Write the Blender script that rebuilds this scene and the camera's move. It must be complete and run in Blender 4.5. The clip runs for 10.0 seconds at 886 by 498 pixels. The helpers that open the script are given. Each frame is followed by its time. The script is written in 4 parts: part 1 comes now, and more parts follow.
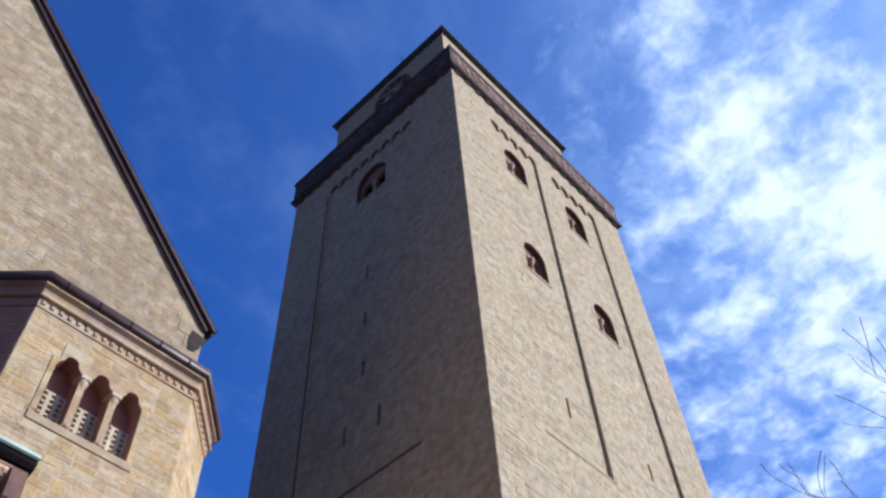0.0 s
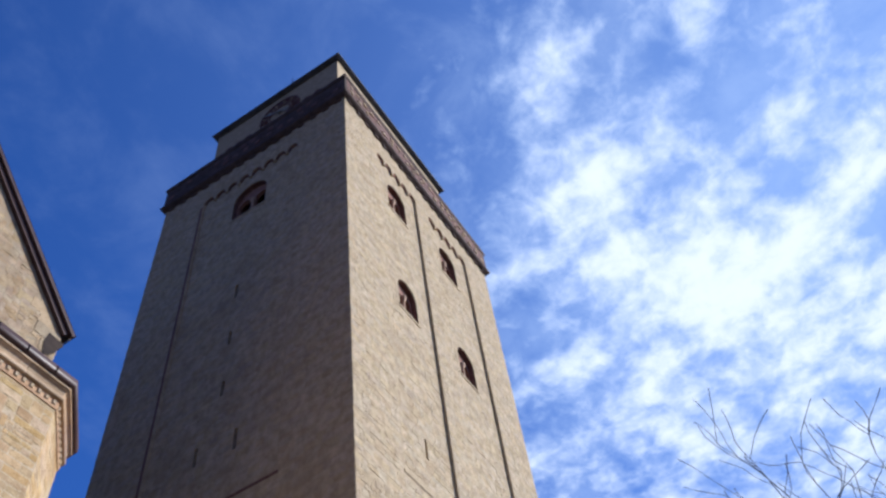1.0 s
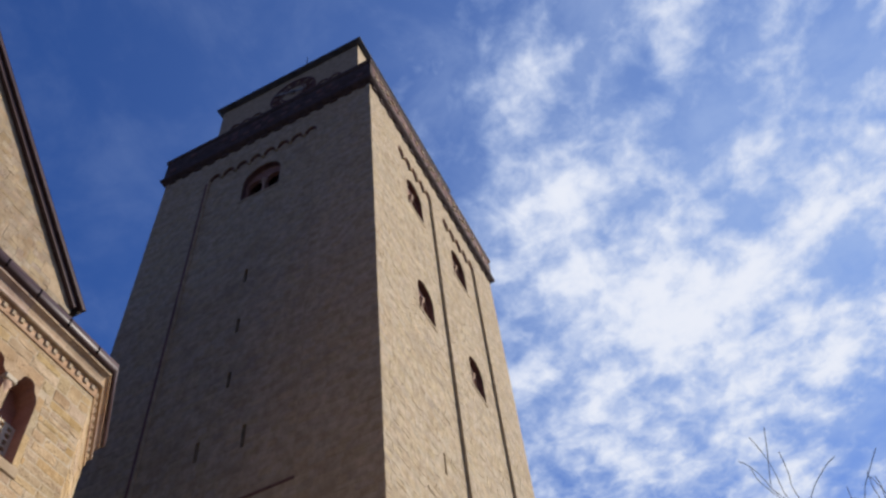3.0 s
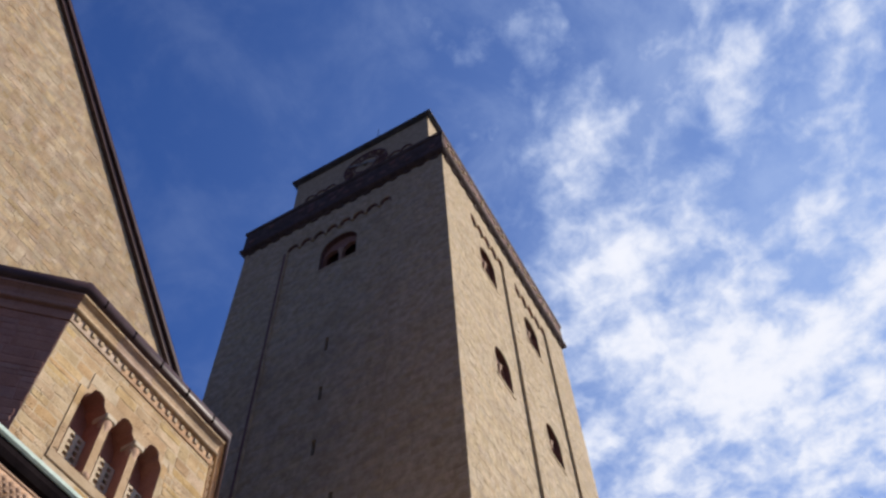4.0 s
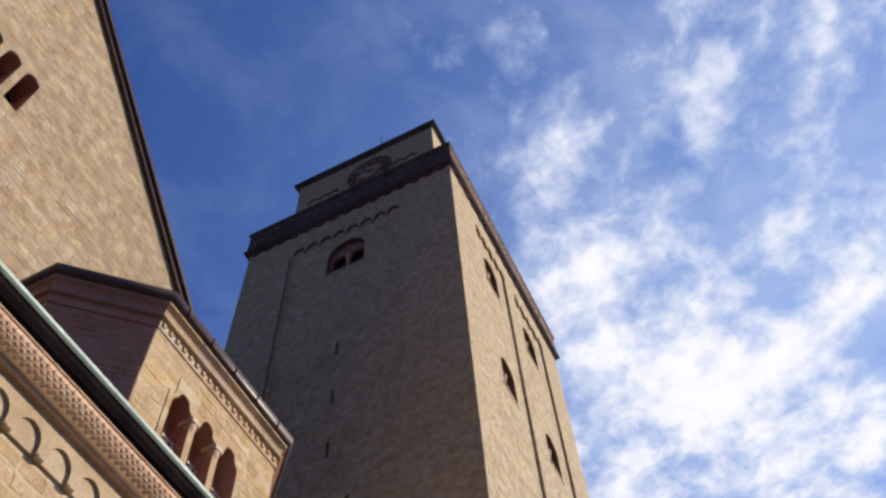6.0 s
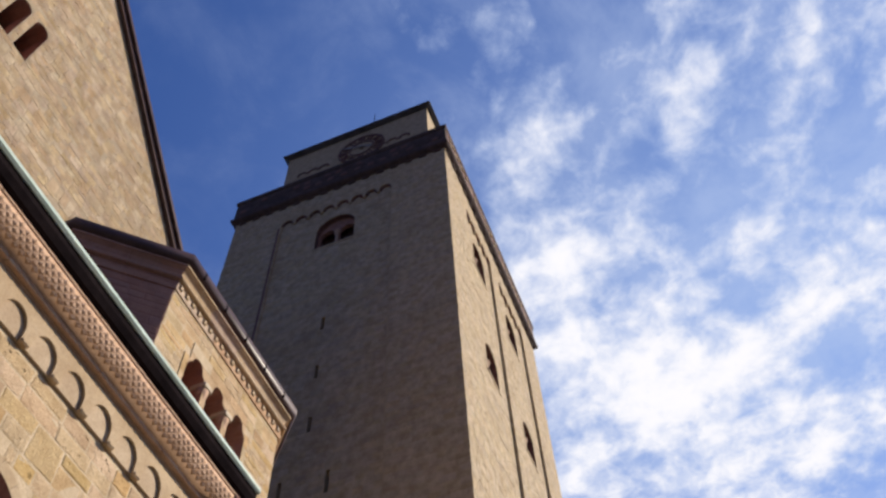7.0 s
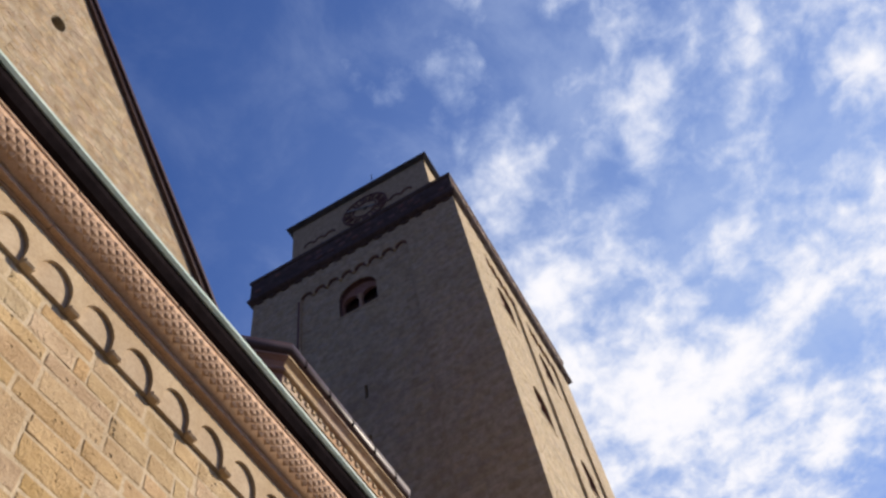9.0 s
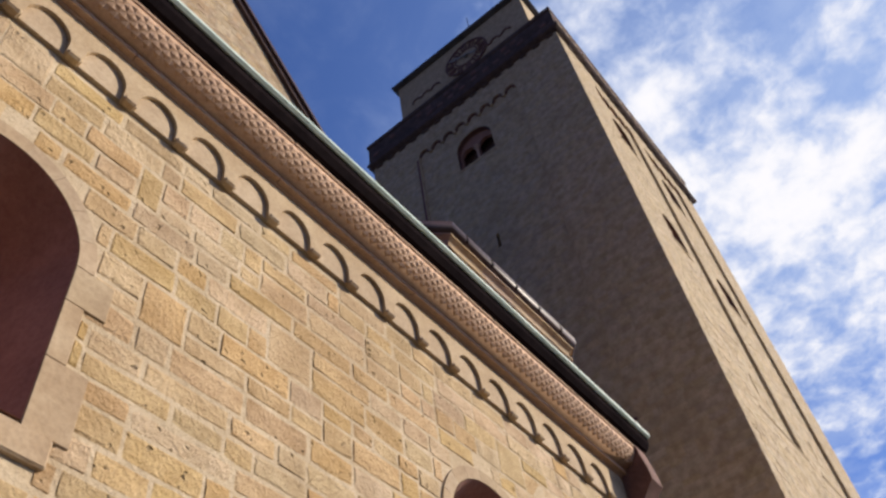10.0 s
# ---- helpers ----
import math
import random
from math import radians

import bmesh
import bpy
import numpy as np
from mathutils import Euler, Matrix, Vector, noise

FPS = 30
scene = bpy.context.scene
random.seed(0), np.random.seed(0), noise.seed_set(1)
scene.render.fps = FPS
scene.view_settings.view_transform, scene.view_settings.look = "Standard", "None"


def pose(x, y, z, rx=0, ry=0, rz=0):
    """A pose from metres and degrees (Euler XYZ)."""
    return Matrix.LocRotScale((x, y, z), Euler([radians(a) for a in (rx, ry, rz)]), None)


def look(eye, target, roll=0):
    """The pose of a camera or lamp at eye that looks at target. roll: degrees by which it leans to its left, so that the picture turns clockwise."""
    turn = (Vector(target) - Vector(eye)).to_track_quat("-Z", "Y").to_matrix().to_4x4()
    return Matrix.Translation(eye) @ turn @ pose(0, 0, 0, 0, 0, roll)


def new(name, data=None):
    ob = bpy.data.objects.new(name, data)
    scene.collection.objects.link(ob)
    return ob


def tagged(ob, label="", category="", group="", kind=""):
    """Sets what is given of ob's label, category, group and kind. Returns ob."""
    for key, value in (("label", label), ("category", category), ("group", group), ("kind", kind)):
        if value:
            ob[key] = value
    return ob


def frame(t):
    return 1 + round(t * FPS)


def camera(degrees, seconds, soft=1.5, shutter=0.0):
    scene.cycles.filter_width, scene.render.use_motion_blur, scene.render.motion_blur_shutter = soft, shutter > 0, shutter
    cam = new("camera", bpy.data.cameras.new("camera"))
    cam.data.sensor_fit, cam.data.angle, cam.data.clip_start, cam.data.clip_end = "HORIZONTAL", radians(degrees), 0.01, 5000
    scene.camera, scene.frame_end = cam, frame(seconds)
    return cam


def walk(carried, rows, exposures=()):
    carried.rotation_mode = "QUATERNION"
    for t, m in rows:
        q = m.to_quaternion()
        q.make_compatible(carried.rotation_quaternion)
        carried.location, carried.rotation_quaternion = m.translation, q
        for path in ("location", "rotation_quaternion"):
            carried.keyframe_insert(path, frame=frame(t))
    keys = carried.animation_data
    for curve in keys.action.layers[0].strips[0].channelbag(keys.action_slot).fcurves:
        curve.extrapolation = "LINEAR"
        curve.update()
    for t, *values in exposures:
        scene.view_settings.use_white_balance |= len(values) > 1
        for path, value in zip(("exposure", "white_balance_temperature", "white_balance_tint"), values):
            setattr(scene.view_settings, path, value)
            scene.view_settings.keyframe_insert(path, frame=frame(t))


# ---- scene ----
from mathutils.geometry import tessellate_polygon

cam = camera(53.4, 10.0, soft=2.6)
EXPOSURES = [(0, 0.26, 5400, 9), (2, 0.02, 6000, 11), (2.7, -0.08, 6200, 11), (4.5, 0.1, 6500, 12), (7, 0.15, 6800, 12), (10, 0.14, 6800, 12)]
PATH = [
    (0, (-12.834, -9.624, 1.582), (-11.933, -8.865, 3.199), -4.1),
    (0.5, (-13.202, -9.56, 1.577), (-12.191, -8.951, 3.192), -7.8),
    (1, (-13.465, -9.258, 1.57), (-12.408, -8.789, 3.202), -10.3),
    (1.5, (-13.472, -8.919, 1.898), (-12.373, -8.527, 3.522), -10.5),
    (2, (-13.384, -8.252, 2.404), (-12.274, -7.917, 4.034), -10.5),
    (2.5, (-13.273, -7.447, 3.077), (-12.16, -7.112, 4.705), -9.7),
    (2.7, (-13.387, -7.18, 3.171), (-12.273, -6.822, 4.794), -9.1),
    (3.8, (-14.006, -6.639, 2.956), (-13.021, -6.16, 4.629), -4.0),
    (4, (-14.149, -6.497, 2.896), (-13.222, -6.054, 4.612), -4.1),
    (4.5, (-14.355, -6.238, 2.777), (-13.539, -5.87, 4.565), -5.1),
    (5, (-14.668, -5.995, 2.653), (-13.84, -5.636, 4.438), -5.4),
    (5.5, (-15.054, -5.778, 2.476), (-14.164, -5.401, 4.227), -5.3),
    (7, (-15.587, -4.849, 2.509), (-14.58, -4.512, 4.204), -3.8),
    (7.5, (-15.665, -4.434, 2.701), (-14.685, -4.16, 4.423), -5.1),
    (8, (-15.749, -3.968, 2.889), (-14.801, -3.762, 4.638), -8.9),
    (8.5, (-15.804, -3.592, 3.069), (-14.875, -3.415, 4.831), -14.1),
    (9, (-16.101, -3.354, 3.167), (-15.158, -3.097, 4.911), -15.3),
    (9.5, (-16.604, -3.248, 3.136), (-15.631, -2.802, 4.826), -12.5),
    (10, (-17.007, -3.175, 3.129), (-15.947, -2.532, 4.699), -9.7),
]
walk(cam, [(t, look(eye, target, roll)) for t, eye, target, roll in PATH], EXPOSURES)

# ---- world, sun, exposure ----
SUN_AZ, SUN_EL = 46.0, 28.0     # degrees east of the lit walls' normal (-y), and above the horizon


def math_node(tree, op, a, b=None, clamp=False):
    n = tree.nodes.new("ShaderNodeMath")
    n.operation, n.use_clamp = op, clamp
    for k, v in enumerate((a, b)):
        if v is None:
            continue
        if isinstance(v, (int, float)):
            n.inputs[k].default_value = v
        else:
            tree.links.new(v, n.inputs[k])
    return n.outputs[0]


def mix_color(tree, fac, a, b, blend="MIX"):
    n = tree.nodes.new("ShaderNodeMix")
    n.data_type, n.blend_type = "RGBA", blend
    for sock, v in ((n.inputs[0], fac), (n.inputs[6], a), (n.inputs[7], b)):
        if isinstance(v, (int, float)):
            sock.default_value = v
        elif isinstance(v, tuple):
            sock.default_value = (*v, 1)
        else:
            tree.links.new(v, sock)
    return n.outputs[2]


def ramp(tree, fac, lo, hi):
    n = tree.nodes.new("ShaderNodeMapRange")
    n.interpolation_type = "SMOOTHSTEP"
    tree.links.new(fac, n.inputs[0])
    n.inputs[1].default_value, n.inputs[2].default_value = lo, hi
    return n.outputs[0]


def noise_node(tree, vec, scale, detail=4.0, rough=0.55, distort=0.0):
    n = tree.nodes.new("ShaderNodeTexNoise")
    n.inputs["Scale"].default_value, n.inputs["Detail"].default_value = scale, detail
    n.inputs["Roughness"].default_value, n.inputs["Distortion"].default_value = rough, distort
    tree.links.new(vec, n.inputs["Vector"])
    return n.outputs["Fac"]


# soft masses (+) and gaps (-) of the cloud layer: east, north, spread, weight on a plane one unit overhead
CLOUD_MASSES = [
    (0.51, 0.04, 0.047, 0.05), (0.66, 0.06, 0.041, 0.09), (0.93, -0.01, 0.096, 0.09), (0.97, -0.15, 0.064, 0.10),
    (0.73, -0.19, 0.031, 0.10), (0.63, -0.27, 0.026, 0.11), (0.89, -0.28, 0.038, 0.11), (0.89, -0.39, 0.049, 0.14),
    (0.75, -0.38, 0.035, 0.07), (0.60, -0.42, 0.035, 0.07), (0.50, -0.17, 0.024, 0.08), (0.45, -0.27, 0.023, 0.07),
    (0.46, -0.40, 0.029, 0.04), (0.35, -0.03, 0.033, 0.04), (0.43, -0.12, 0.029, 0.06), (0.57, -0.06, 0.035, -0.10),
    (0.84, -0.16, 0.026, -0.10), (0.99, -0.26, 0.032, -0.16), (0.63, -0.34, 0.039, -0.12), (0.64, -0.13, 0.026, -0.08),
    (1.20, -0.02, 0.22, 0.085), (1.16, -0.20, 0.055, 0.08), (1.36, -0.23, 0.072, -0.10), (0.74, 0.03, 0.11, 0.07),
]


def build_world():
    world = bpy.data.worlds.new("sky")
    scene.world = world
    world.use_nodes = True
    tree = world.node_tree
    tree.nodes.clear()
    out = tree.nodes.new("ShaderNodeOutputWorld")
    bg = tree.nodes.new("ShaderNodeBackground")
    sky = tree.nodes.new("ShaderNodeTexSky")
    sky.sky_type, sky.sun_disc = "NISHITA", False
    sky.sun_elevation = radians(SUN_EL)
    sky.sun_rotation = radians(180 - SUN_AZ)
    sky.air_density, sky.dust_density, sky.ozone_density = 1.0, 0.3, 2.5
    coord = tree.nodes.new("ShaderNodeTexCoord")
    sep = tree.nodes.new("ShaderNodeSeparateXYZ")
    tree.links.new(coord.outputs["Generated"], sep.inputs[0])
    up = math_node(tree, "MAXIMUM", sep.outputs[2], 0.12)
    u = math_node(tree, "DIVIDE", sep.outputs[0], up)
    v = math_node(tree, "DIVIDE", sep.outputs[1], up)
    plane = tree.nodes.new("ShaderNodeCombineXYZ")
    tree.links.new(u, plane.inputs[0])
    tree.links.new(v, plane.inputs[1])
    plane.inputs[2].default_value = 3.7
    cover = 0.0
    for cu, cv, spread, weight in CLOUD_MASSES:
        du = math_node(tree, "SUBTRACT", u, cu)
        dv = math_node(tree, "SUBTRACT", v, cv)
        d2 = math_node(tree, "ADD", math_node(tree, "MULTIPLY", du, du), math_node(tree, "MULTIPLY", dv, dv))
        g = math_node(tree, "EXPONENT", math_node(tree, "MULTIPLY", d2, -1.0 / (2.6 * spread * spread)))
        cover = math_node(tree, "ADD", math_node(tree, "MULTIPLY", g, weight), cover)
    # the layer thins out towards the north-west
    rim = math_node(tree, "SUBTRACT", math_node(tree, "MULTIPLY", u, 0.6), math_node(tree, "MULTIPLY", v, 0.8))
    inside = ramp(tree, rim, -0.18, 0.42)
    cover = math_node(tree, "ADD", cover, math_node(tree, "MULTIPLY", math_node(tree, "SUBTRACT", inside, 1.0), 0.30))
    puffs = noise_node(tree, plane.outputs[0], 9.0, 6.0, 0.52, 0.2)
    small = noise_node(tree, plane.outputs[0], 21.0, 6.0, 0.55, 0.3)
    large = noise_node(tree, plane.outputs[0], 3.2, 3.0, 0.5, 0.2)
    wisps = noise_node(tree, plane.outputs[0], 26.0, 6.0, 0.6, 0.6)
    d = math_node(tree, "ADD", math_node(tree, "MULTIPLY", puffs, 0.46), math_node(tree, "MULTIPLY", large, 0.16))
    d = math_node(tree, "ADD", d, math_node(tree, "MULTIPLY", small, 0.36))
    d = math_node(tree, "ADD", d, math_node(tree, "MULTIPLY", math_node(tree, "SUBTRACT", wisps, 0.5), 0.15))
    d = math_node(tree, "ADD", d, cover)
    thick = ramp(tree, d, 0.36, 0.68)
    white = mix_color(tree, ramp(tree, d, 0.44, 0.74), (4.7, 5.9, 8.4), (8.7, 8.9, 9.5))
    veil = noise_node(tree, plane.outputs[0], 6.5, 7.0, 0.6, 0.3)
    veil = math_node(tree, "MULTIPLY", ramp(tree, math_node(tree, "ADD", veil, math_node(tree, "MULTIPLY", inside, 0.12)), 0.42, 0.80), math_node(tree, "ADD", math_node(tree, "MULTIPLY", inside, 0.30), 0.10))
    thick = math_node(tree, "MAXIMUM", thick, veil)
    # clouds removed from the unseen west to lower fill on shaded walls
    thick = math_node(tree, "MULTIPLY", thick, ramp(tree, u, -0.9, 0.2))
    blue = mix_color(tree, 1.0, sky.outputs[0], (0.43, 0.76, 1.46), "MULTIPLY")
    # unseen western sky dimmed and tinted to set the fill on shaded walls
    west_dim = math_node(tree, "ADD", math_node(tree, "MULTIPLY", ramp(tree, u, -0.9, 0.25), 0.68), 0.32)
    blue = mix_color(tree, west_dim, (0.50, 0.38, 0.74), blue)
    du, dv = math_node(tree, "SUBTRACT", u, 0.95), math_node(tree, "SUBTRACT", v, -0.25)
    d2 = math_node(tree, "ADD", math_node(tree, "MULTIPLY", du, du), math_node(tree, "MULTIPLY", dv, dv))
    glow = math_node(tree, "MULTIPLY", math_node(tree, "EXPONENT", math_node(tree, "MULTIPLY", d2, -1.0 / (2 * 0.42 * 0.42))), 0.62)
    blue = mix_color(tree, glow, blue, (3.6, 5.2, 8.6))
    tree.links.new(mix_color(tree, thick, blue, white), bg.inputs[0])
    bg.inputs[1].default_value = 0.10
    tree.links.new(bg.outputs[0], out.inputs[0])


build_world()
sun_data = bpy.data.lights.new("sun", "SUN")
sun_data.energy, sun_data.angle, sun_data.color = 5.0, radians(0.5), (1.0, 0.90, 0.76)
sun = new("sun", sun_data)
a, e = radians(SUN_AZ), radians(SUN_EL)
sun_dir = Vector((math.cos(e) * math.sin(a), -math.cos(e) * math.cos(a), math.sin(e)))
sun.matrix_world = look(sun_dir * 80, (0, 0, 0))

# ---- materials ----


def surface(name, low, high, stain, grain=9.0, bump=0.4, rough=0.9, pieces=0.0, metal=0.0, pit=0.0, distance=0.02, gloss=0.4):
    """A worn mineral or metal surface: two tones, stains, grain and pits; pieces: how far single stones differ."""
    m = bpy.data.materials.new(name)
    m.use_nodes = True
    tree = m.node_tree
    bsdf = tree.nodes["Principled BSDF"]
    geo = tree.nodes.new("ShaderNodeNewGeometry")
    pos = geo.outputs["Position"]
    big = noise_node(tree, pos, 0.55, 5.0, 0.6, 0.4)
    mid = noise_node(tree, pos, grain * 0.45, 5.0, 0.6)
    fine = noise_node(tree, pos, grain * 4.0, 6.0, 0.65)
    color = mix_color(tree, ramp(tree, mid, 0.3, 0.7), low, high)
    if pieces:
        info = tree.nodes.new("ShaderNodeObjectInfo")
        r = math_node(tree, "FRACT", math_node(tree, "ADD", info.outputs["Random"], geo.outputs["Random Per Island"]))
        hue = tree.nodes.new("ShaderNodeHueSaturation")
        tree.links.new(color, hue.inputs["Color"])
        tree.links.new(math_node(tree, "ADD", math_node(tree, "MULTIPLY", r, 0.034 * pieces), 0.5 - 0.020 * pieces), hue.inputs["Hue"])
        r2 = math_node(tree, "FRACT", math_node(tree, "MULTIPLY", r, 7.31))
        tree.links.new(math_node(tree, "ADD", math_node(tree, "MULTIPLY", r2, 0.7 * pieces), 1.0 - 0.38 * pieces), hue.inputs["Saturation"])
        r3 = math_node(tree, "FRACT", math_node(tree, "MULTIPLY", r, 13.77))
        tree.links.new(math_node(tree, "ADD", math_node(tree, "MULTIPLY", r3, 0.5 * pieces), 1.0 - 0.28 * pieces), hue.inputs["Value"])
        color = hue.outputs[0]
    color = mix_color(tree, math_node(tree, "MULTIPLY", ramp(tree, big, 0.5, 0.75), 0.55), color, stain)
    color = mix_color(tree, math_node(tree, "MULTIPLY", ramp(tree, fine, 0.35, 0.75), 0.28), color, stain, "MULTIPLY")
    height = math_node(tree, "ADD", math_node(tree, "MULTIPLY", mid, 0.6), math_node(tree, "MULTIPLY", fine, 0.4))
    if pit:
        vor = tree.nodes.new("ShaderNodeTexVoronoi")
        vor.inputs["Scale"].default_value = grain * 1.6
        warp = tree.nodes.new("ShaderNodeTexNoise")
        warp.inputs["Scale"].default_value = grain * 1.3
        tree.links.new(pos, warp.inputs["Vector"])
        bent = tree.nodes.new("ShaderNodeVectorMath")
        bent.operation = "MULTIPLY_ADD"
        tree.links.new(warp.outputs["Color"], bent.inputs[0])
        bent.inputs[1].default_value = (0.9 / grain,) * 3
        tree.links.new(pos, bent.inputs[2])
        tree.links.new(bent.outputs[0], vor.inputs["Vector"])
        hole = math_node(tree, "SUBTRACT", 1.0, ramp(tree, vor.outputs["Distance"], 0.04, 0.22))
        some = ramp(tree, noise_node(tree, pos, grain * 0.35, 2.0), 0.46, 0.60)
        hole = math_node(tree, "MULTIPLY", math_node(tree, "MULTIPLY", hole, some), pit)
        height = math_node(tree, "SUBTRACT", height, hole)
        color = mix_color(tree, math_node(tree, "MULTIPLY", hole, 0.6), color, tuple(c * 0.45 for c in low))
    tree.links.new(color, bsdf.inputs["Base Color"])
    bsdf.inputs["Roughness"].default_value, bsdf.inputs["Metallic"].default_value = rough, metal
    bsdf.inputs["Specular IOR Level"].default_value = gloss
    b = tree.nodes.new("ShaderNodeBump")
    b.inputs["Strength"].default_value, b.inputs["Distance"].default_value = bump, distance
    tree.links.new(height, b.inputs["Height"])
    tree.links.new(b.outputs[0], bsdf.inputs["Normal"])
    return m


def glass_material():
    m = bpy.data.materials.new("dark_glass")
    m.use_nodes = True
    b = m.node_tree.nodes["Principled BSDF"]
    b.inputs["Base Color"].default_value = (0.02, 0.02, 0.022, 1)
    b.inputs["Roughness"].default_value = 0.12
    return m


RUBBLE = surface("tower_rubble", (0.44, 0.34, 0.215), (0.62, 0.50, 0.325), (0.39, 0.30, 0.19), 9.0, 0.45, 0.95, 0.3, pit=0.5, distance=0.04)
RENDERED = surface("tower_mortar", (0.44, 0.34, 0.215), (0.58, 0.46, 0.30), (0.36, 0.28, 0.18), 9.0, 0.45, 0.95, pit=0.4, distance=0.04)
GABLE_STONE = surface("gable_stone", (0.35, 0.253, 0.152), (0.52, 0.40, 0.255), (0.30, 0.22, 0.133), 7.0, 0.7, 0.92, 0.42, pit=0.5, distance=0.04)
GABLE_MORTAR = surface("gable_mortar", (0.33, 0.27, 0.19), (0.40, 0.33, 0.23), (0.26, 0.2, 0.13), 8.0, 0.5, 0.95)
ASHLAR = surface("yellow_sandstone", (0.46, 0.315, 0.152), (0.62, 0.452, 0.250), (0.41, 0.27, 0.138), 9.0, 1.0, 0.9, 0.46, pit=1.0, distance=0.04)
ASHLAR_MORTAR = surface("pale_mortar", (0.52, 0.41, 0.265), (0.64, 0.52, 0.355), (0.42, 0.31, 0.19), 9.0, 0.9, 0.95, distance=0.03)
RED_STONE = surface("red_sandstone", (0.44, 0.285, 0.185), (0.55, 0.37, 0.25), (0.34, 0.21, 0.14), 10.0, 0.4, 0.85, distance=0.01)
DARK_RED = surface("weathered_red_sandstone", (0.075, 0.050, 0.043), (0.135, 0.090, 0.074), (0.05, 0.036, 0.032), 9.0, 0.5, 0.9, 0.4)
PALE_STONE = surface("pale_limestone", (0.52, 0.43, 0.30), (0.64, 0.55, 0.40), (0.40, 0.31, 0.2), 12.0, 0.25, 0.85, distance=0.01)
BROWN_METAL = surface("brown_sheet_metal", (0.060, 0.030, 0.026), (0.095, 0.052, 0.045), (0.04, 0.025, 0.025), 6.0, 0.1, 0.45)
LEAD = surface("dark_gutter_metal", (0.013, 0.010, 0.011), (0.024, 0.018, 0.019), (0.010, 0.008, 0.009), 5.0, 0.1, 1.0, gloss=0.0)
COPPER = surface("green_copper", (0.42, 0.53, 0.45), (0.58, 0.68, 0.59), (0.28, 0.35, 0.29), 8.0, 0.1, 0.5)
SLATE = surface("slate", (0.05, 0.05, 0.055), (0.10, 0.095, 0.1), (0.04, 0.035, 0.035), 5.0, 0.4, 0.6, 0.5)
INSIDE = surface("dark_interior", (0.05, 0.04, 0.035), (0.08, 0.06, 0.05), (0.03, 0.025, 0.02), 4.0, 0.2, 0.95)
BARK = surface("bark", (0.035, 0.025, 0.02), (0.07, 0.05, 0.04), (0.03, 0.025, 0.02), 14.0, 0.5, 0.9)
# red sandstone whose colour carries the shade of reveals and west-facing facets
MID_RED = surface("shaded_red_sandstone", (0.32, 0.165, 0.122), (0.41, 0.222, 0.165), (0.25, 0.128, 0.097), 9.0, 0.5, 0.9, 0.25)
# red sandstone with shade put into its colour; also the clock's own dark parts
DARK_SHADED_RED = surface("dark_and_shaded_red_sandstone", (0.16, 0.085, 0.068), (0.23, 0.125, 0.10), (0.11, 0.06, 0.05), 9.0, 0.5, 0.9, 0.3)
CORNICE_STONE = surface("mixed_cornice_sandstone", (0.44, 0.300, 0.185), (0.58, 0.425, 0.275), (0.40, 0.235, 0.165), 8.0, 0.5, 0.88, 0.5, pit=0.3, distance=0.012)
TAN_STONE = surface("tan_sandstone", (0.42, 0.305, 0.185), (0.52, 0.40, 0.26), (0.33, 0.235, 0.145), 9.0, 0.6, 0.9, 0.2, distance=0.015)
GILT = surface("worn_gilt", (0.30, 0.27, 0.2), (0.45, 0.42, 0.34), (0.2, 0.17, 0.12), 20.0, 0.1, 0.4, metal=0.5)
PAVING = surface("paving", (0.052, 0.046, 0.043), (0.080, 0.071, 0.066), (0.05, 0.044, 0.04), 3.0, 0.5, 0.9)
# kneeler stone: soot and the shade under the eaves put into one dark colour
SOOT_SHADE = surface("sooty_shaded_stone", (0.040, 0.028, 0.024), (0.070, 0.050, 0.042), (0.03, 0.022, 0.02), 9.0, 0.5, 0.95)
GLASS = glass_material()

# ---- mesh helpers ----


def link_mesh(name, bm, material, parent=None, label="", smooth=False):
    bmesh.ops.recalc_face_normals(bm, faces=bm.faces)
    me = bpy.data.meshes.new(name)
    bm.to_mesh(me)
    bm.free()
    me.materials.append(material)
    if smooth:
        me.polygons.foreach_set("use_smooth", [True] * len(me.polygons))
    ob = new(name, me)
    if parent:
        ob.parent = parent
    return tagged(ob, label)


def part(name, bm, material, parent, label="", smooth=False):
    return link_mesh(name, bm, material, parent, label, smooth)


def thing(name, label, category, kind="", group=""):
    return tagged(new(name), label, category, group, kind)


class Side:
    """A vertical plane: u runs along it, v is the height, n stands out of it."""

    def __init__(self, x, y, ux, uy):
        self.o, self.d = Vector((x, y, 0)), Vector((ux, uy, 0)).normalized()
        self.n = Vector((self.d.y, -self.d.x, 0))

    def at(self, u, v, n=0.0):
        return self.o + self.d * u + Vector((0, 0, v)) + self.n * n


def add_box(bm, lo, hi, side=None, chamfer=0.0):
    """A block from lo to hi (u, v, n on a side, or x, y, z); chamfer rounds its edges a little."""
    put = (lambda u, v, n: side.at(u, v, n)) if side else (lambda x, y, z: Vector((x, y, z)))
    c = [bm.verts.new(put(*(hi[k] if i >> k & 1 else lo[k] for k in range(3)))) for i in range(8)]
    faces = [bm.faces.new([c[i] for i in f]) for f in ((0, 1, 3, 2), (4, 6, 7, 5), (0, 4, 5, 1), (2, 3, 7, 6), (0, 2, 6, 4), (1, 5, 7, 3))]
    if chamfer:
        edges = {e for f in faces for e in f.edges}
        bmesh.ops.bevel(bm, geom=list(edges), offset=chamfer, segments=1, affect="EDGES")


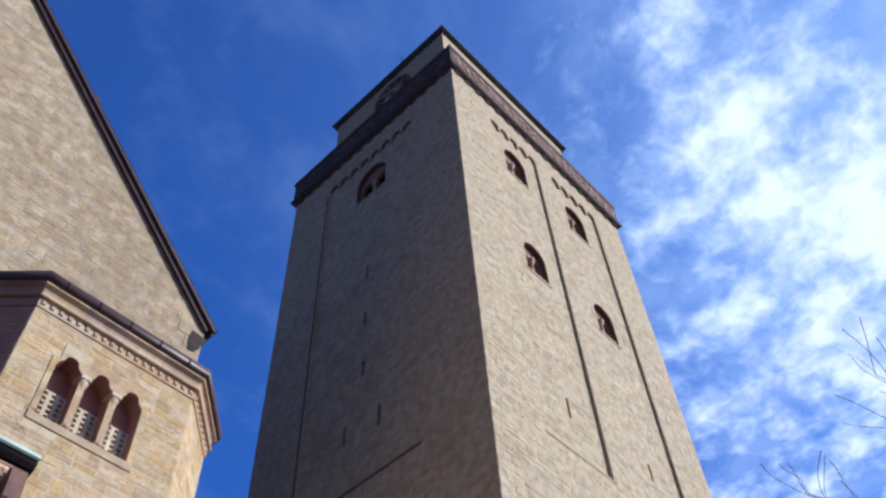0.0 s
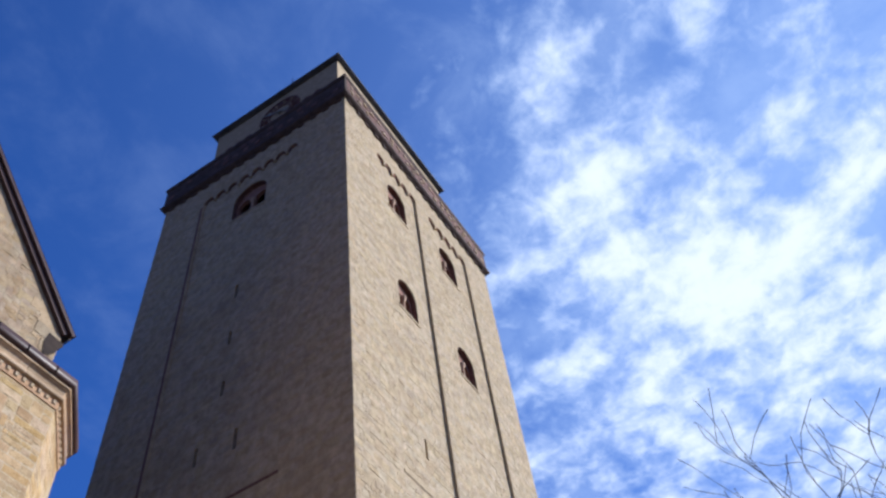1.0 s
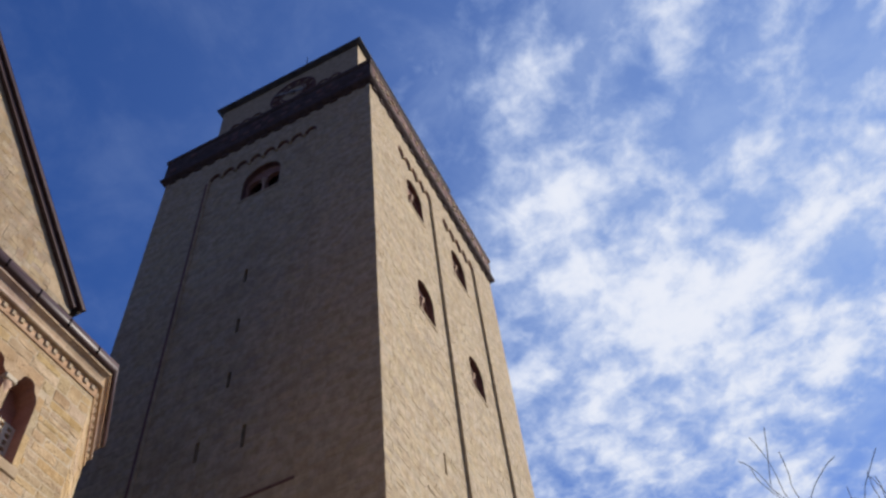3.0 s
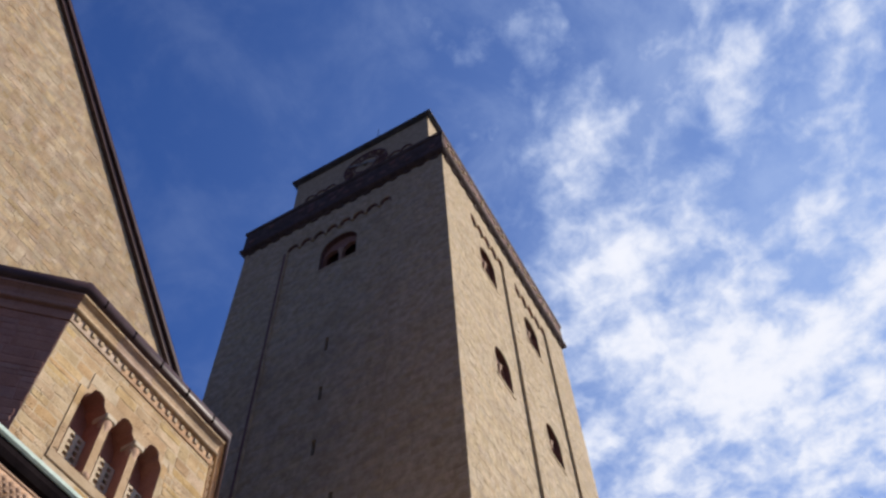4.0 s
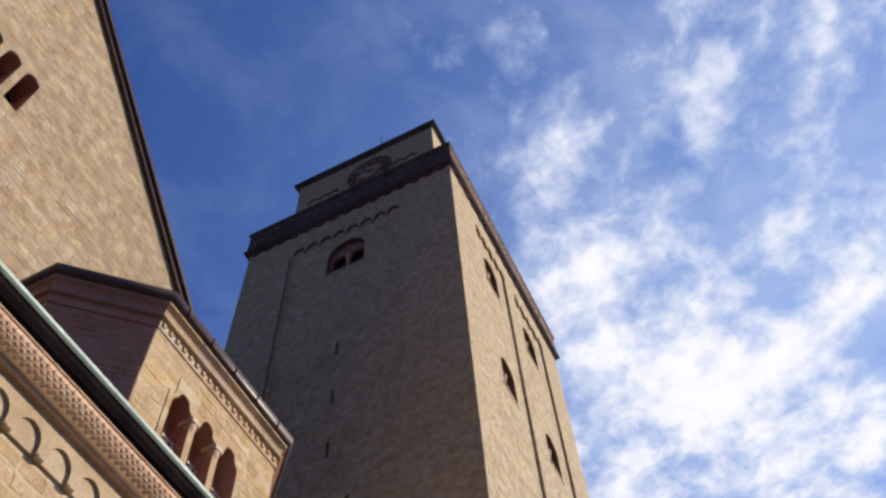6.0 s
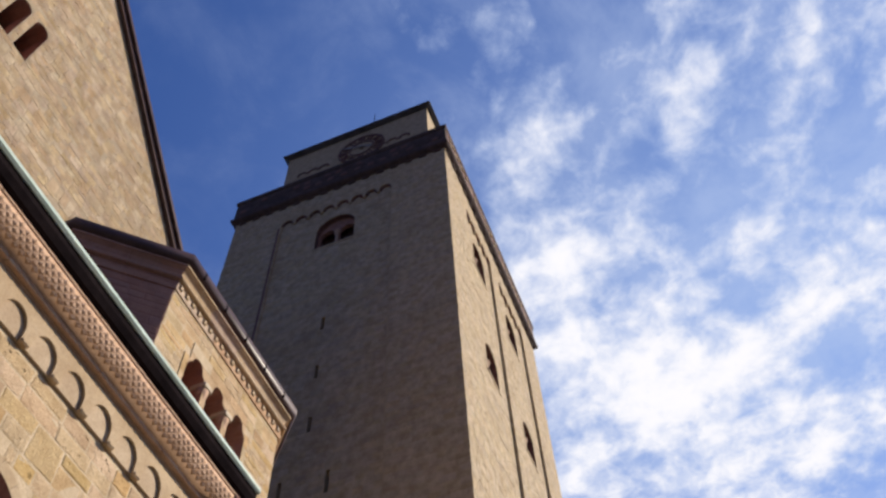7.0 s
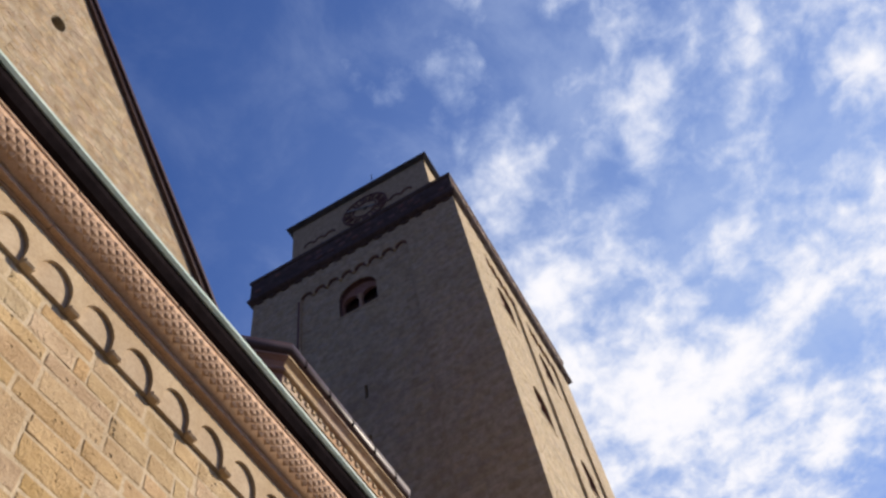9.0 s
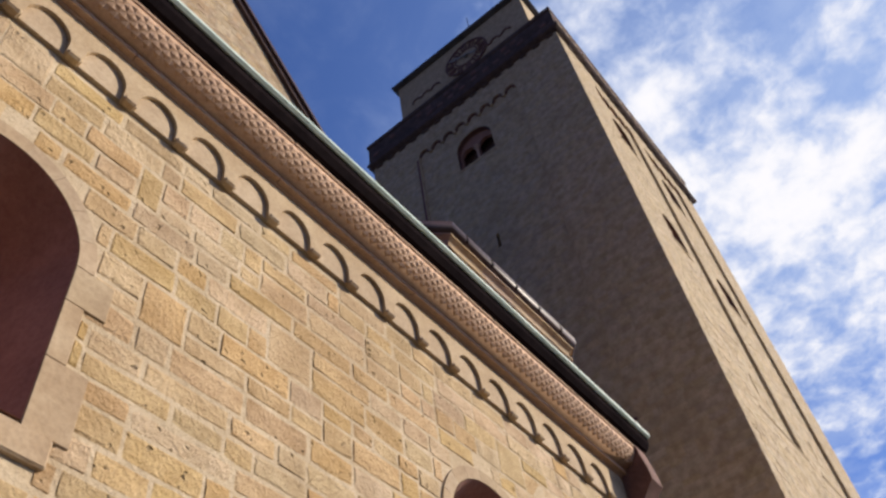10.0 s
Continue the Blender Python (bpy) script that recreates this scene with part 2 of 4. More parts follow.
def box(lo, hi, side=None, chamfer=0.0):
    bm = bmesh.new()
    add_box(bm, lo, hi, side, chamfer)
    return bm


def add_plate(bm, side, outer, holes, front, back):
    """A plate with holes that go through it, between two depths n of a side."""
    loops = [list(outer)] + [list(h) for h in holes]
    flat = [Vector((u, v, 0)) for loop in loops for u, v in loop]
    tris = tessellate_polygon([[Vector((u, v, 0)) for u, v in loop] for loop in loops])
    f = [bm.verts.new(side.at(p.x, p.y, front)) for p in flat]
    b = [bm.verts.new(side.at(p.x, p.y, back)) for p in flat]
    for t in tris:
        try:
            bm.faces.new([f[i] for i in t])
            bm.faces.new([b[i] for i in reversed(t)])
        except ValueError:
            pass
    k = 0
    for loop in loops:
        n = len(loop)
        for i in range(n):
            j = (i + 1) % n
            bm.faces.new((f[k + i], f[k + j], b[k + j], b[k + i]))
        k += n


def plate(side, outer, holes, front, back):
    bm = bmesh.new()
    add_plate(bm, side, outer, holes, front, back)
    return bm


def rect(u0, v0, u1, v1):
    return [(u0, v0), (u1, v0), (u1, v1), (u0, v1)]


def arch(cu, half, v0, spring, steps=14, rise=1.0):
    """An arched opening: foot v0, springing line, half its width."""
    arc = [(cu + half * math.cos(math.pi * i / steps), spring + rise * half * math.sin(math.pi * i / steps)) for i in range(steps + 1)]
    return [(cu - half, v0), (cu + half, v0)] + arc


def circle(cu, cv, ru, rv, steps=20):
    return [(cu + ru * math.cos(2 * math.pi * i / steps), cv + rv * math.sin(2 * math.pi * i / steps)) for i in range(steps)]


def add_loft(bm, side, loop_a, na, loop_b, nb):
    """The reveal between two loops of as many points."""
    va = [bm.verts.new(side.at(u, v, na)) for u, v in loop_a]
    vb = [bm.verts.new(side.at(u, v, nb)) for u, v in loop_b]
    for i in range(len(va)):
        j = (i + 1) % len(va)
        bm.faces.new((va[i], va[j], vb[j], vb[i]))


def add_lathe(bm, centre, profile, steps=12):
    """A turned form about a vertical axis; profile: radius, height."""
    rings = [[bm.verts.new(Vector(centre) + Vector((r * math.cos(2 * math.pi * i / steps), r * math.sin(2 * math.pi * i / steps), z))) for i in range(steps)] for r, z in profile]
    for lower, upper in zip(rings, rings[1:]):
        for i in range(steps):
            j = (i + 1) % steps
            bm.faces.new((lower[i], lower[j], upper[j], upper[i]))
    bm.faces.new(list(reversed(rings[0])))
    bm.faces.new(rings[-1])


def sweep(profile, path, closed=False):
    """A profile (out from the path to its right, height) carried along a plan line with mitred corners."""
    bm = bmesh.new()
    pts = [Vector((x, y)) for x, y in path]
    count = len(pts)
    rings = []
    for i, p in enumerate(pts):
        a_, b_ = pts[i - 1] if closed or i else None, pts[(i + 1) % count] if closed or i < count - 1 else None
        ns = []
        for s, t in ((a_, p), (p, b_)):
            if s is not None and t is not None:
                d = (t - s).normalized()
                ns.append(Vector((d.y, -d.x)))
        m = ns[0] if len(ns) == 1 else (ns[0] + ns[1]) / (1 + ns[0].dot(ns[1]))
        rings.append([bm.verts.new((p.x + m.x * o, p.y + m.y * o, z)) for o, z in profile])
    n = len(profile)
    for k in range(count if closed else count - 1):
        r, s = rings[k], rings[(k + 1) % count]
        for i in range(n):
            j = (i + 1) % n
            bm.faces.new((r[i], r[j], s[j], s[i]))
    if not closed:
        bm.faces.new(rings[0])
        bm.faces.new(list(reversed(rings[-1])))
    return bm


def sweep_pieces(name, profile, path, length, material, parent, joint=0.004, label=""):
    """A moulding of separate stones along a plan line, mitred at the corners, with fine joints."""
    pts = [Vector(p) for p in path]
    dirs = [(b - a).normalized() for a, b in zip(pts, pts[1:])]
    outs = [Vector((d.y, -d.x)) for d in dirs]
    for k, (a, b) in enumerate(zip(pts, pts[1:])):
        n = max(1, round((b - a).length / length))
        for i in range(n):
            bm = bmesh.new()
            rings = []
            for q, turn, shift in ((i / n, k - 1, 1), ((i + 1) / n, k + 1, -1)):
                corner = (q < 1e-6 or q > 1 - 1e-6) and 0 <= turn < len(outs)
                m = (outs[k] + outs[turn]) / (1 + outs[k].dot(outs[turn])) if corner else outs[k]
                c = a.lerp(b, q) + dirs[k] * (0 if corner else shift * joint / 2)
                rings.append([bm.verts.new((c.x + m.x * o, c.y + m.y * o, z)) for o, z in profile])
            count = len(profile)
            for j in range(count):
                h = (j + 1) % count
                bm.faces.new((rings[0][j], rings[0][h], rings[1][h], rings[1][j]))
            bm.faces.new(rings[0])
            bm.faces.new(list(reversed(rings[1])))
            part(name, bm, material[k] if isinstance(material, tuple) else material, parent, label)


def masonry(rng, u0, u1, v0, v1, cuts, band=(0.24, 0.36), long=(0.20, 0.55), tall=0.28):
    """Irregular squared masonry: bands in which single tall stones interrupt two or three lower courses."""
    out = []
    v = v0
    while v < v1 - 0.05:
        h = rng.uniform(*band)
        if rng.random() < 0.3:
            h *= 0.6
        h = min(h, v1 - v)
        u = u0 - rng.uniform(0, long[0])
        while u < u1:
            if h < band[0] * 0.8 or rng.random() < tall:
                w = rng.uniform(*long) * (0.8 if h > band[0] else 1)
                out.append((u, min(u + w, u1), v, v + h))
                u += w
                continue
            w = rng.uniform(long[1] * 1.0, long[1] * 2.6)
            end = min(u + w, u1)
            levels = [0, rng.uniform(0.4, 0.6), 1] if h < 0.42 else [0, rng.uniform(.28, .38), rng.uniform(.6, .7), 1]
            for a_, b_ in zip(levels, levels[1:]):
                for p, q in lay(rng, [(u, end)], *long):
                    out.append((p, q, v + h * a_, v + h * b_))
            u += w
        v += h
    kept = []
    for p, q, a_, b_ in out:
        if q > u0 + 0.04:
            kept += [(c, d, a_, b_) for c, d in minus((max(p, u0), q), cuts(a_, b_))]
    return kept


def courses(rng, v0, v1, low, high):
    """Heights of courses between v0 and v1."""
    v = v0
    while v < v1 - low * 0.6:
        h = min(rng.uniform(low, high), v1 - v)
        yield v, v + h
        v += h


def lay(rng, spans, long_low, long_high):
    """Lengths of stones that fill spans of a course."""
    for u0, u1 in spans:
        u = u0
        while u < u1 - 0.03:
            w = rng.uniform(long_low, long_high)
            if u1 - u - w < long_low * 0.6:
                w = u1 - u
                if w > long_high * 1.15:
                    w *= 0.5
            yield u, min(u + w, u1)
            u += w


def minus(span, cuts):
    """A span without the cuts."""
    spans = [span]
    for c0, c1 in cuts:
        spans = [s for a_, b_ in spans for s in ((a_, min(b_, c0)), (max(a_, c1), b_)) if s[1] - s[0] > 0.04]
    return spans


def joined_stones(name, side, rows, material, parent, rng, joint=0.012, proud=(0.006, 0.02), label="", edge=0.012):
    """Many small stones in one mesh: each a raised block with worn edges."""
    verts, faces = [], []
    for u0, u1, v0, v1 in rows:
        j = joint * rng.uniform(0.6, 1.4)
        u0, u1, v0, v1 = u0 + j / 2, u1 - j / 2, v0 + j / 2, v1 - j / 2
        if u1 - u0 < 0.03 or v1 - v0 < 0.03:
            continue
        n = rng.uniform(*proud)
        k = len(verts)
        c = min(edge, 0.2 * (u1 - u0), 0.2 * (v1 - v0))
        corners = [(u0, v0, 1, 1), (u1, v0, -1, 1), (u1, v1, -1, -1), (u0, v1, 1, -1)]
        verts += [side.at(u, v, -0.01) for u, v, _, _ in corners]
        verts += [side.at(u + rng.uniform(-1, 1) * 0.5 * edge, v + rng.uniform(-1, 1) * 0.5 * edge, n * 0.5) for u, v, _, _ in corners]
        verts += [side.at(u + su * c * rng.uniform(.6, 1.5), v + sv * c * rng.uniform(.6, 1.5), n + rng.uniform(-.004, .004)) for u, v, su, sv in corners]
        for q in range(4):
            p = (q + 1) % 4
            faces += [(k + q, k + p, k + 4 + p, k + 4 + q), (k + 4 + q, k + 4 + p, k + 8 + p, k + 8 + q)]
        faces.append((k + 8, k + 9, k + 10, k + 11))
    me = bpy.data.meshes.new(name)
    me.from_pydata(verts, [], faces)
    me.materials.append(material)
    ob = new(name, me)
    ob.parent = parent
    return tagged(ob, label, kind="stuff")


def worn_ring(rng, inset_u, inset_v):
    """Eight points round a unit block, uneven as hand-cut edges are."""
    ring = []
    for u, v in ((0, 0), (0.5, 0), (1, 0), (1, 0.5), (1, 1), (0.5, 1), (0, 1), (0, 0.5)):
        su, sv = 1 - 2 * u, 1 - 2 * v
        cut = 1.6 if su and sv else 1.0
        ring.append((u + su * inset_u * cut * rng.uniform(0.2, 1.4) + (0 if su else rng.uniform(-.15, .15)),
                     v + sv * inset_v * cut * rng.uniform(0.2, 1.4) + (0 if sv else rng.uniform(-.15, .15))))
    return ring


def stone_variants(count, material, rng):
    """Unit stones with worn, uneven edges; they are stretched to their place."""
    out = []
    for _ in range(count):
        mid, front = worn_ring(rng, 0.008, 0.03), worn_ring(rng, 0.030, 0.10)
        verts = [(u, 0.0, v) for u, v in mid]
        verts += [(u, -0.55 + rng.uniform(-.15, .15), v) for u, v in mid]
        verts += [(u, -1 + rng.uniform(-.3, .3), v) for u, v in front]
        faces = []
        for q in range(8):
            p = (q + 1) % 8
            faces += [(q, p, 8 + p, 8 + q), (8 + q, 8 + p, 16 + p, 16 + q)]
        faces.append(tuple(range(16, 24)))
        me = bpy.data.meshes.new("stone")
        me.from_pydata(verts, [], faces)
        me.materials.append(material)
        out.append(me)
    return out


def single_stones(side, rows, variants, parent, rng, joint=0.012, proud=(0.010, 0.022), name="stone"):
    turn = Matrix(((side.d.x, -side.n.x, 0), (side.d.y, -side.n.y, 0), (0, 0, 1))).to_4x4()
    for u0, u1, v0, v1 in rows:
        j = joint * rng.uniform(0.6, 1.5)
        if u1 - u0 - j < 0.03:
            continue
        ob = new(name, rng.choice(variants))
        p = side.at(u0 + j / 2, v0 + j / 2, -0.004)
        ob.parent = parent
        ob.matrix_basis = Matrix.Translation(p) @ turn @ Matrix.Diagonal((u1 - u0 - j, rng.uniform(*proud) + 0.004, v1 - v0 - j, 1))


rng = random.Random(7)

# ---- ground ----


def build_ground():
    """One sheet that rises a little towards the church wall and runs to the horizon."""
    bm = bmesh.new()
    xs = [-1500, -300, -80, -40] + [-30 + 2 * i for i in range(31)] + [45, 90, 300, 1500]
    ys = [-1500, -300, -80, -40] + [-30 + 2 * i for i in range(31)] + [45, 90, 300, 1500]

    def height(x, y):
        t = min(max((y + 10.5) / 7.5, 0), 1)
        return -0.05 + 1.45 * t * t * (3 - 2 * t) + 0.03 * noise.noise((x * 0.3, y * 0.3, 0))

    grid = [[bm.verts.new((x, y, height(x, y))) for x in xs] for y in ys]
    for r, s in zip(grid, grid[1:]):
        for i in range(len(xs) - 1):
            bm.faces.new((r[i], r[i + 1], s[i + 1], s[i]))
    ob = link_mesh("ground", bm, PAVING, smooth=True)
    tagged(ob, "grey paved churchyard ground rising gently to the walls", "ground", kind="structure")


build_ground()

# ---- tower ----
TW, TD, TH = 11.86, 10.0, 38.3      # lit face, shaded face, top of the cornice
SOUTH = Side(0, 0, 1, 0)            # lit face: u = x
WEST = Side(0, TD, 0, -1)           # shaded face: u = TD - y
PANEL = 0.11                        # depth of the sunk panels


def scalloped(u0, u1, v0, spring, count, foot=0.10):
    """A sunk panel closed above by a row of small round arches."""
    pts = [(u0, v0), (u1, v0)]
    pitch = (u1 - u0) / count
    r = (pitch - foot) / 2
    for k in range(count):
        c = u1 - pitch * (k + 0.5)
        pts.append((c + r, spring - 0.16))
        pts += [(c + r * math.cos(math.pi * i / 8), spring + r * math.sin(math.pi * i / 8)) for i in range(9)]
        pts.append((c - r, spring - 0.16))
    if abs(pts[2][0] - u1) < 0.2:
        pts[1] = (pts[2][0], v0)
        pts[0] = (pts[-1][0], v0)
    return pts


SOUTH_PANELS = [(2.28, 5.38, 5), (6.36, 9.66, 5)]
WEST_PANELS = [(TD - 7.60, TD - 2.40, 8)]
SOUTH_WINDOWS = [(3.76, 32.02, 33.42, 0.66), (7.82, 32.04, 33.44, 0.66), (3.77, 25.60, 26.80, 0.60), (7.86, 25.60, 26.80, 0.60)]
WEST_WINDOWS = [(TD - 4.93, 32.22, 33.48, 0.86)]
SOUTH_SLITS = [(3.86, 19.02, 19.80), (7.97, 19.08, 19.75)]
WEST_SLITS = [(TD - 4.93, 26.58, 27.30), (TD - 4.93, 24.05, 24.72), (TD - 4.93, 21.65, 22.30), (TD - 4.15, 19.05, 19.87), (TD - 5.63, 19.22, 19.94)]


def twin_window(side, cu, v0, spring, half, parent):
    """A twin-arched belfry opening: sunk frame, two small arches, a middle column."""
    w = thing("belfry_window", "", "")
    w.parent = parent
    n0, n1 = -PANEL - 0.10, -PANEL - 0.26
    outer = arch(cu, half + 0.02, v0 - 0.02, spring)
    sub = half * 0.42
    holes = [arch(cu - half * 0.5, sub, v0 + 0.05, spring - 0.12, 10), arch(cu + half * 0.5, sub, v0 + 0.05, spring - 0.12, 10)]
    part("tracery", plate(side, outer, holes, n0 - 0.12, n1 - 0.12), MID_RED, w, "red sandstone twin arch")
    bm = bmesh.new()
    add_lathe(bm, side.at(cu, 0, n0 - 0.10), [(0.13, v0), (0.13, v0 + 0.10), (0.075, v0 + 0.16), (0.07, spring - 0.34), (0.14, spring - 0.16), (0.15, spring - 0.08)], 10)
    part("column", bm, RED_STONE, w, "pale red middle column", True)
    bm = bmesh.new()
    add_loft(bm, side, arch(cu, half - 0.004, v0 + 0.004, spring), -PANEL - 0.02, arch(cu, half - 0.03, v0 + 0.03, spring), -1.0)
    # belfry reveal's shade is in this dark red
    part("reveal", bm, DARK_SHADED_RED, w, "dark red reveal")
    bm = bmesh.new()
    add_plate(bm, side, arch(cu, half + 0.17, v0, spring), [arch(cu, half, v0 + 0.001, spring)], -PANEL + 0.012, -PANEL - 0.2)
    part("surround", bm, RENDERED, w)
    part("sill", box((cu - half - 0.05, v0 - 0.12, -PANEL - 0.5), (cu + half + 0.05, v0 + 0.01, -PANEL + 0.03), side, 0.015), RENDERED, w)
    # backing sheet added; the opening's inner shade is put into its dark red
    part("louvre_back", box((cu - half, v0, -0.80), (cu + half, spring + half, -0.75), side), DARK_RED, w, "dark red backing inside the opening")


def tower_face(name, side, width, panels, windows, slits, parent):
    """One wall of the tower: sunk wall with openings, raised strips with arched friezes, sloping sills."""
    cut = [arch(c, h, v0, s) for c, v0, s, h in windows] + [rect(c - 0.065, v0, c + 0.065, v1) for c, v0, v1 in slits]
    lo, hi = (0.006, width) if side is SOUTH else (0, width - 0.006)
    wall = part("wall", plate(side, rect(lo + 0.01, -1, hi - 0.01, 36.8), cut, -PANEL, -1.15), RENDERED, parent)
    foot = 17.45 if side is SOUTH else 17.20
    holes = [scalloped(u0, u1, foot, 35.1, n) for u0, u1, n in panels]
    part("raised_layer", plate(side, rect(lo, -1, hi, 36.8), holes, 0.0, -PANEL + 0.002), RENDERED, parent)
    for u0, u1, n in panels:
        bm = bmesh.new()
        v = [bm.verts.new(side.at(u, z, d)) for u in (u0, u1) for z, d in ((foot - 0.03, 0.0), (foot + 0.01, 0.03), (foot + 0.05, 0.03), (foot + 0.18, -PANEL))]
        for f in ((0, 1, 2, 3), (7, 6, 5, 4), (0, 4, 5, 1), (1, 5, 6, 2), (2, 6, 7, 3), (3, 7, 4, 0)):
            bm.faces.new([v[i] for i in f])
        # west sill darker than the south one: shade put into its colour
        part("panel_sill", bm, RENDERED if side is SOUTH else DARK_SHADED_RED, parent)
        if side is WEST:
            # dark strip added along the north edge of the west panel only
            part("panel_edge", box((u0 - 0.09, foot + 0.2, -PANEL), (u0 + 0.006, 34.9, 0.018), side, 0.01), DARK_SHADED_RED, parent, "dark red strip along one edge of the sunk panel")
        pitch = (u1 - u0) / n
        r = (pitch - 0.10) / 2
        for k in range(n):
            c = u0 + pitch * (k + 0.5)
            arcs = [math.pi * i / 8 for i in range(9)]
            pts = [(c + (r - 0.004) * math.cos(x), 35.1 + (r - 0.004) * math.sin(x)) for x in arcs]
            pts += [(c + r * 0.66 * math.cos(x), 35.1 + r * 0.72 * math.sin(x)) for x in reversed(arcs)]
            # darker arches on the west face carry its shade in their colour
            part("frieze_arch", plate(side, pts, [], -0.045, -PANEL - 0.01), DARK_SHADED_RED if side is WEST else MID_RED, parent, "small red sandstone arch")
    for c, v0, s, h in windows:
        twin_window(side, c, v0, s, h, parent)
    raised, sunk = [], []
    for v0, v1 in courses(rng, 0, 36.5, 0.15, 0.27):
        cuts = [(u0 - 0.01, u1 + 0.01) for u0, u1, _ in panels if v1 > foot - 0.05 and v0 < 35.55]
        raised += [(a_, b_, v0, v1) for a_, b_ in lay(rng, minus((0, width), cuts), 0.2, 0.5)]
        if v0 > foot + 0.3 and v1 < 34.95:
            gaps = [(c - h - 0.17, c + h + 0.17) for c, w0, s, h in windows if v1 > w0 - 0.13 and v0 < s + h + 0.17]
            gaps += [(c - 0.08, c + 0.08) for c, w0, w1 in slits if v1 > w0 and v0 < w1]
            for u0, u1, _ in panels:
                sunk += [(a_, b_, v0, v1) for a_, b_ in lay(rng, minus((u0 + 0.05, u1 - 0.05), gaps), 0.2, 0.5)]
    joined_stones("rubble_stone", side, raised, RUBBLE, parent, rng, 0.010, (0.002, 0.014), edge=0.04)
    sunk_side = Side(side.o.x - side.n.x * PANEL, side.o.y - side.n.y * PANEL, side.d.x, side.d.y)
    joined_stones("rubble_stone", sunk_side, sunk, RUBBLE, parent, rng, 0.010, (0.002, 0.014), edge=0.04)
    return wall


def build_tower():
    t = thing("church_tower", "tall square rubble-stone church tower with sunk panels and clock storey", "tower")
    tower_face("south", SOUTH, TW, SOUTH_PANELS, SOUTH_WINDOWS, SOUTH_SLITS, t)
    tower_face("west", WEST, TD, WEST_PANELS, WEST_WINDOWS, WEST_SLITS, t)
    part("wall", box((TW - 1, 1.15, -1), (TW, TD, 36.8)), RENDERED, t)
    part("wall", box((1.15, TD - 1, -1), (TW - 1, TD, 36.8)), RENDERED, t)
    part("floor", box((1.0, 1.0, 36.2), (TW - 1, TD - 1, 36.5)), INSIDE, t)
    ring = [(0, 0), (TW, 0), (TW, TD), (0, TD)]
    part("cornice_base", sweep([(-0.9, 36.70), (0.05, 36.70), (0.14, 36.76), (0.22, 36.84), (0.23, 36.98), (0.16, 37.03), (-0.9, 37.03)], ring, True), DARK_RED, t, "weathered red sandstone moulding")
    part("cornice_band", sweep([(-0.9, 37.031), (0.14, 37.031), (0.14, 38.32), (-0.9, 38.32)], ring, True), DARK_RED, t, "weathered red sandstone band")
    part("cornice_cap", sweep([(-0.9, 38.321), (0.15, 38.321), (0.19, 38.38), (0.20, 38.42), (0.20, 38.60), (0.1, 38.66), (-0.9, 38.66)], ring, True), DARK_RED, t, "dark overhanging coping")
    for side, width in ((SOUTH, TW), (WEST, TD)):
        face = Side(side.o.x + side.n.x * 0.14, side.o.y + side.n.y * 0.14, side.d.x, side.d.y)
        rows = [(a_, b_, v0, v1) for v0, v1 in ((37.04, 37.47), (37.47, 37.89), (37.89, 38.31)) for a_, b_ in lay(rng, [(0, width)], 0.35, 0.95)]
        # west band stones take a darker red; side shade put into the colour
        joined_stones("band_stone", face, rows, DARK_SHADED_RED if side is SOUTH else DARK_RED, t, rng, 0.012, (0.004, 0.022), edge=0.02)
        for v, pitch in ((37.40, 0.62), (37.86, 0.54)):
            n = round(width / pitch)
            for k in range(n):
                u = (k + 0.5) * width / n + rng.uniform(-0.05, 0.05)
                # side light put into the billets: tan on south, dark red on west
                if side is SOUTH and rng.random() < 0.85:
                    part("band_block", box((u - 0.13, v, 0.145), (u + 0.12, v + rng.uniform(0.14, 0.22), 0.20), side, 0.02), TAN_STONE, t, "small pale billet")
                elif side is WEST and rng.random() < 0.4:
                    part("band_block", box((u - 0.16, v, 0.145), (u + 0.14, v + 0.26, 0.18), side, 0.02), DARK_SHADED_RED, t)
        n = round(width / 0.66)
        for k in range(n):
            u = (k + 0.5) * width / n
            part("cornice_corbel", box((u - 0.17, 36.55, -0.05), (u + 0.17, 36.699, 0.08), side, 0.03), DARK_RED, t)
    # clock storey
    ax0, ax1, ay0, ay1, az = 1.02, 10.60, 1.08, 8.80, 44.22
    att = thing("clock_storey", "", "")
    att.parent = t
    bm = bmesh.new()
    wside, sside = Side(ax0, ay1, 0, -1), Side(ax0, ay0, 1, 0)
    span = ay1 - ay0
    add_plate(bm, wside, rect(0, 36.6, span, az), [], 0, -0.6)
    add_plate(bm, sside, rect(0.6, 36.6, ax1 - ax0, az), [], 0, -0.6)
    add_box(bm, (ax1 - 0.6, ay0 + 0.6, 36.6), (ax1, ay1, az))
    add_box(bm, (ax0 + 0.6, ay1 - 0.6, 36.6), (ax1 - 0.6, ay1, az))
    part("storey_wall", bm, RENDERED, att)
    # blind arches of the clock storey
    for u0, u1, count in ((0.7, span / 2 - 1.35, 3), (span / 2 + 1.05, span - 0.9, 3)):
        step = (u1 - u0) / count
        for k in range(count):
            c = u0 + step * (k + 0.5)
            arcs = [math.pi * i / 8 for i in range(9)]
            pts = [(c + step * 0.49 * math.cos(x), 41.75 + step * 0.49 * math.sin(x)) for x in arcs]
            pts += [(c + step * 0.34 * math.cos(x), 41.75 + step * 0.34 * math.sin(x)) for x in reversed(arcs)]
            bm = plate(wside, pts, [], 0.05, -0.02)
            part("blind_arch", bm, DARK_SHADED_RED, att, "dark red blind arch")
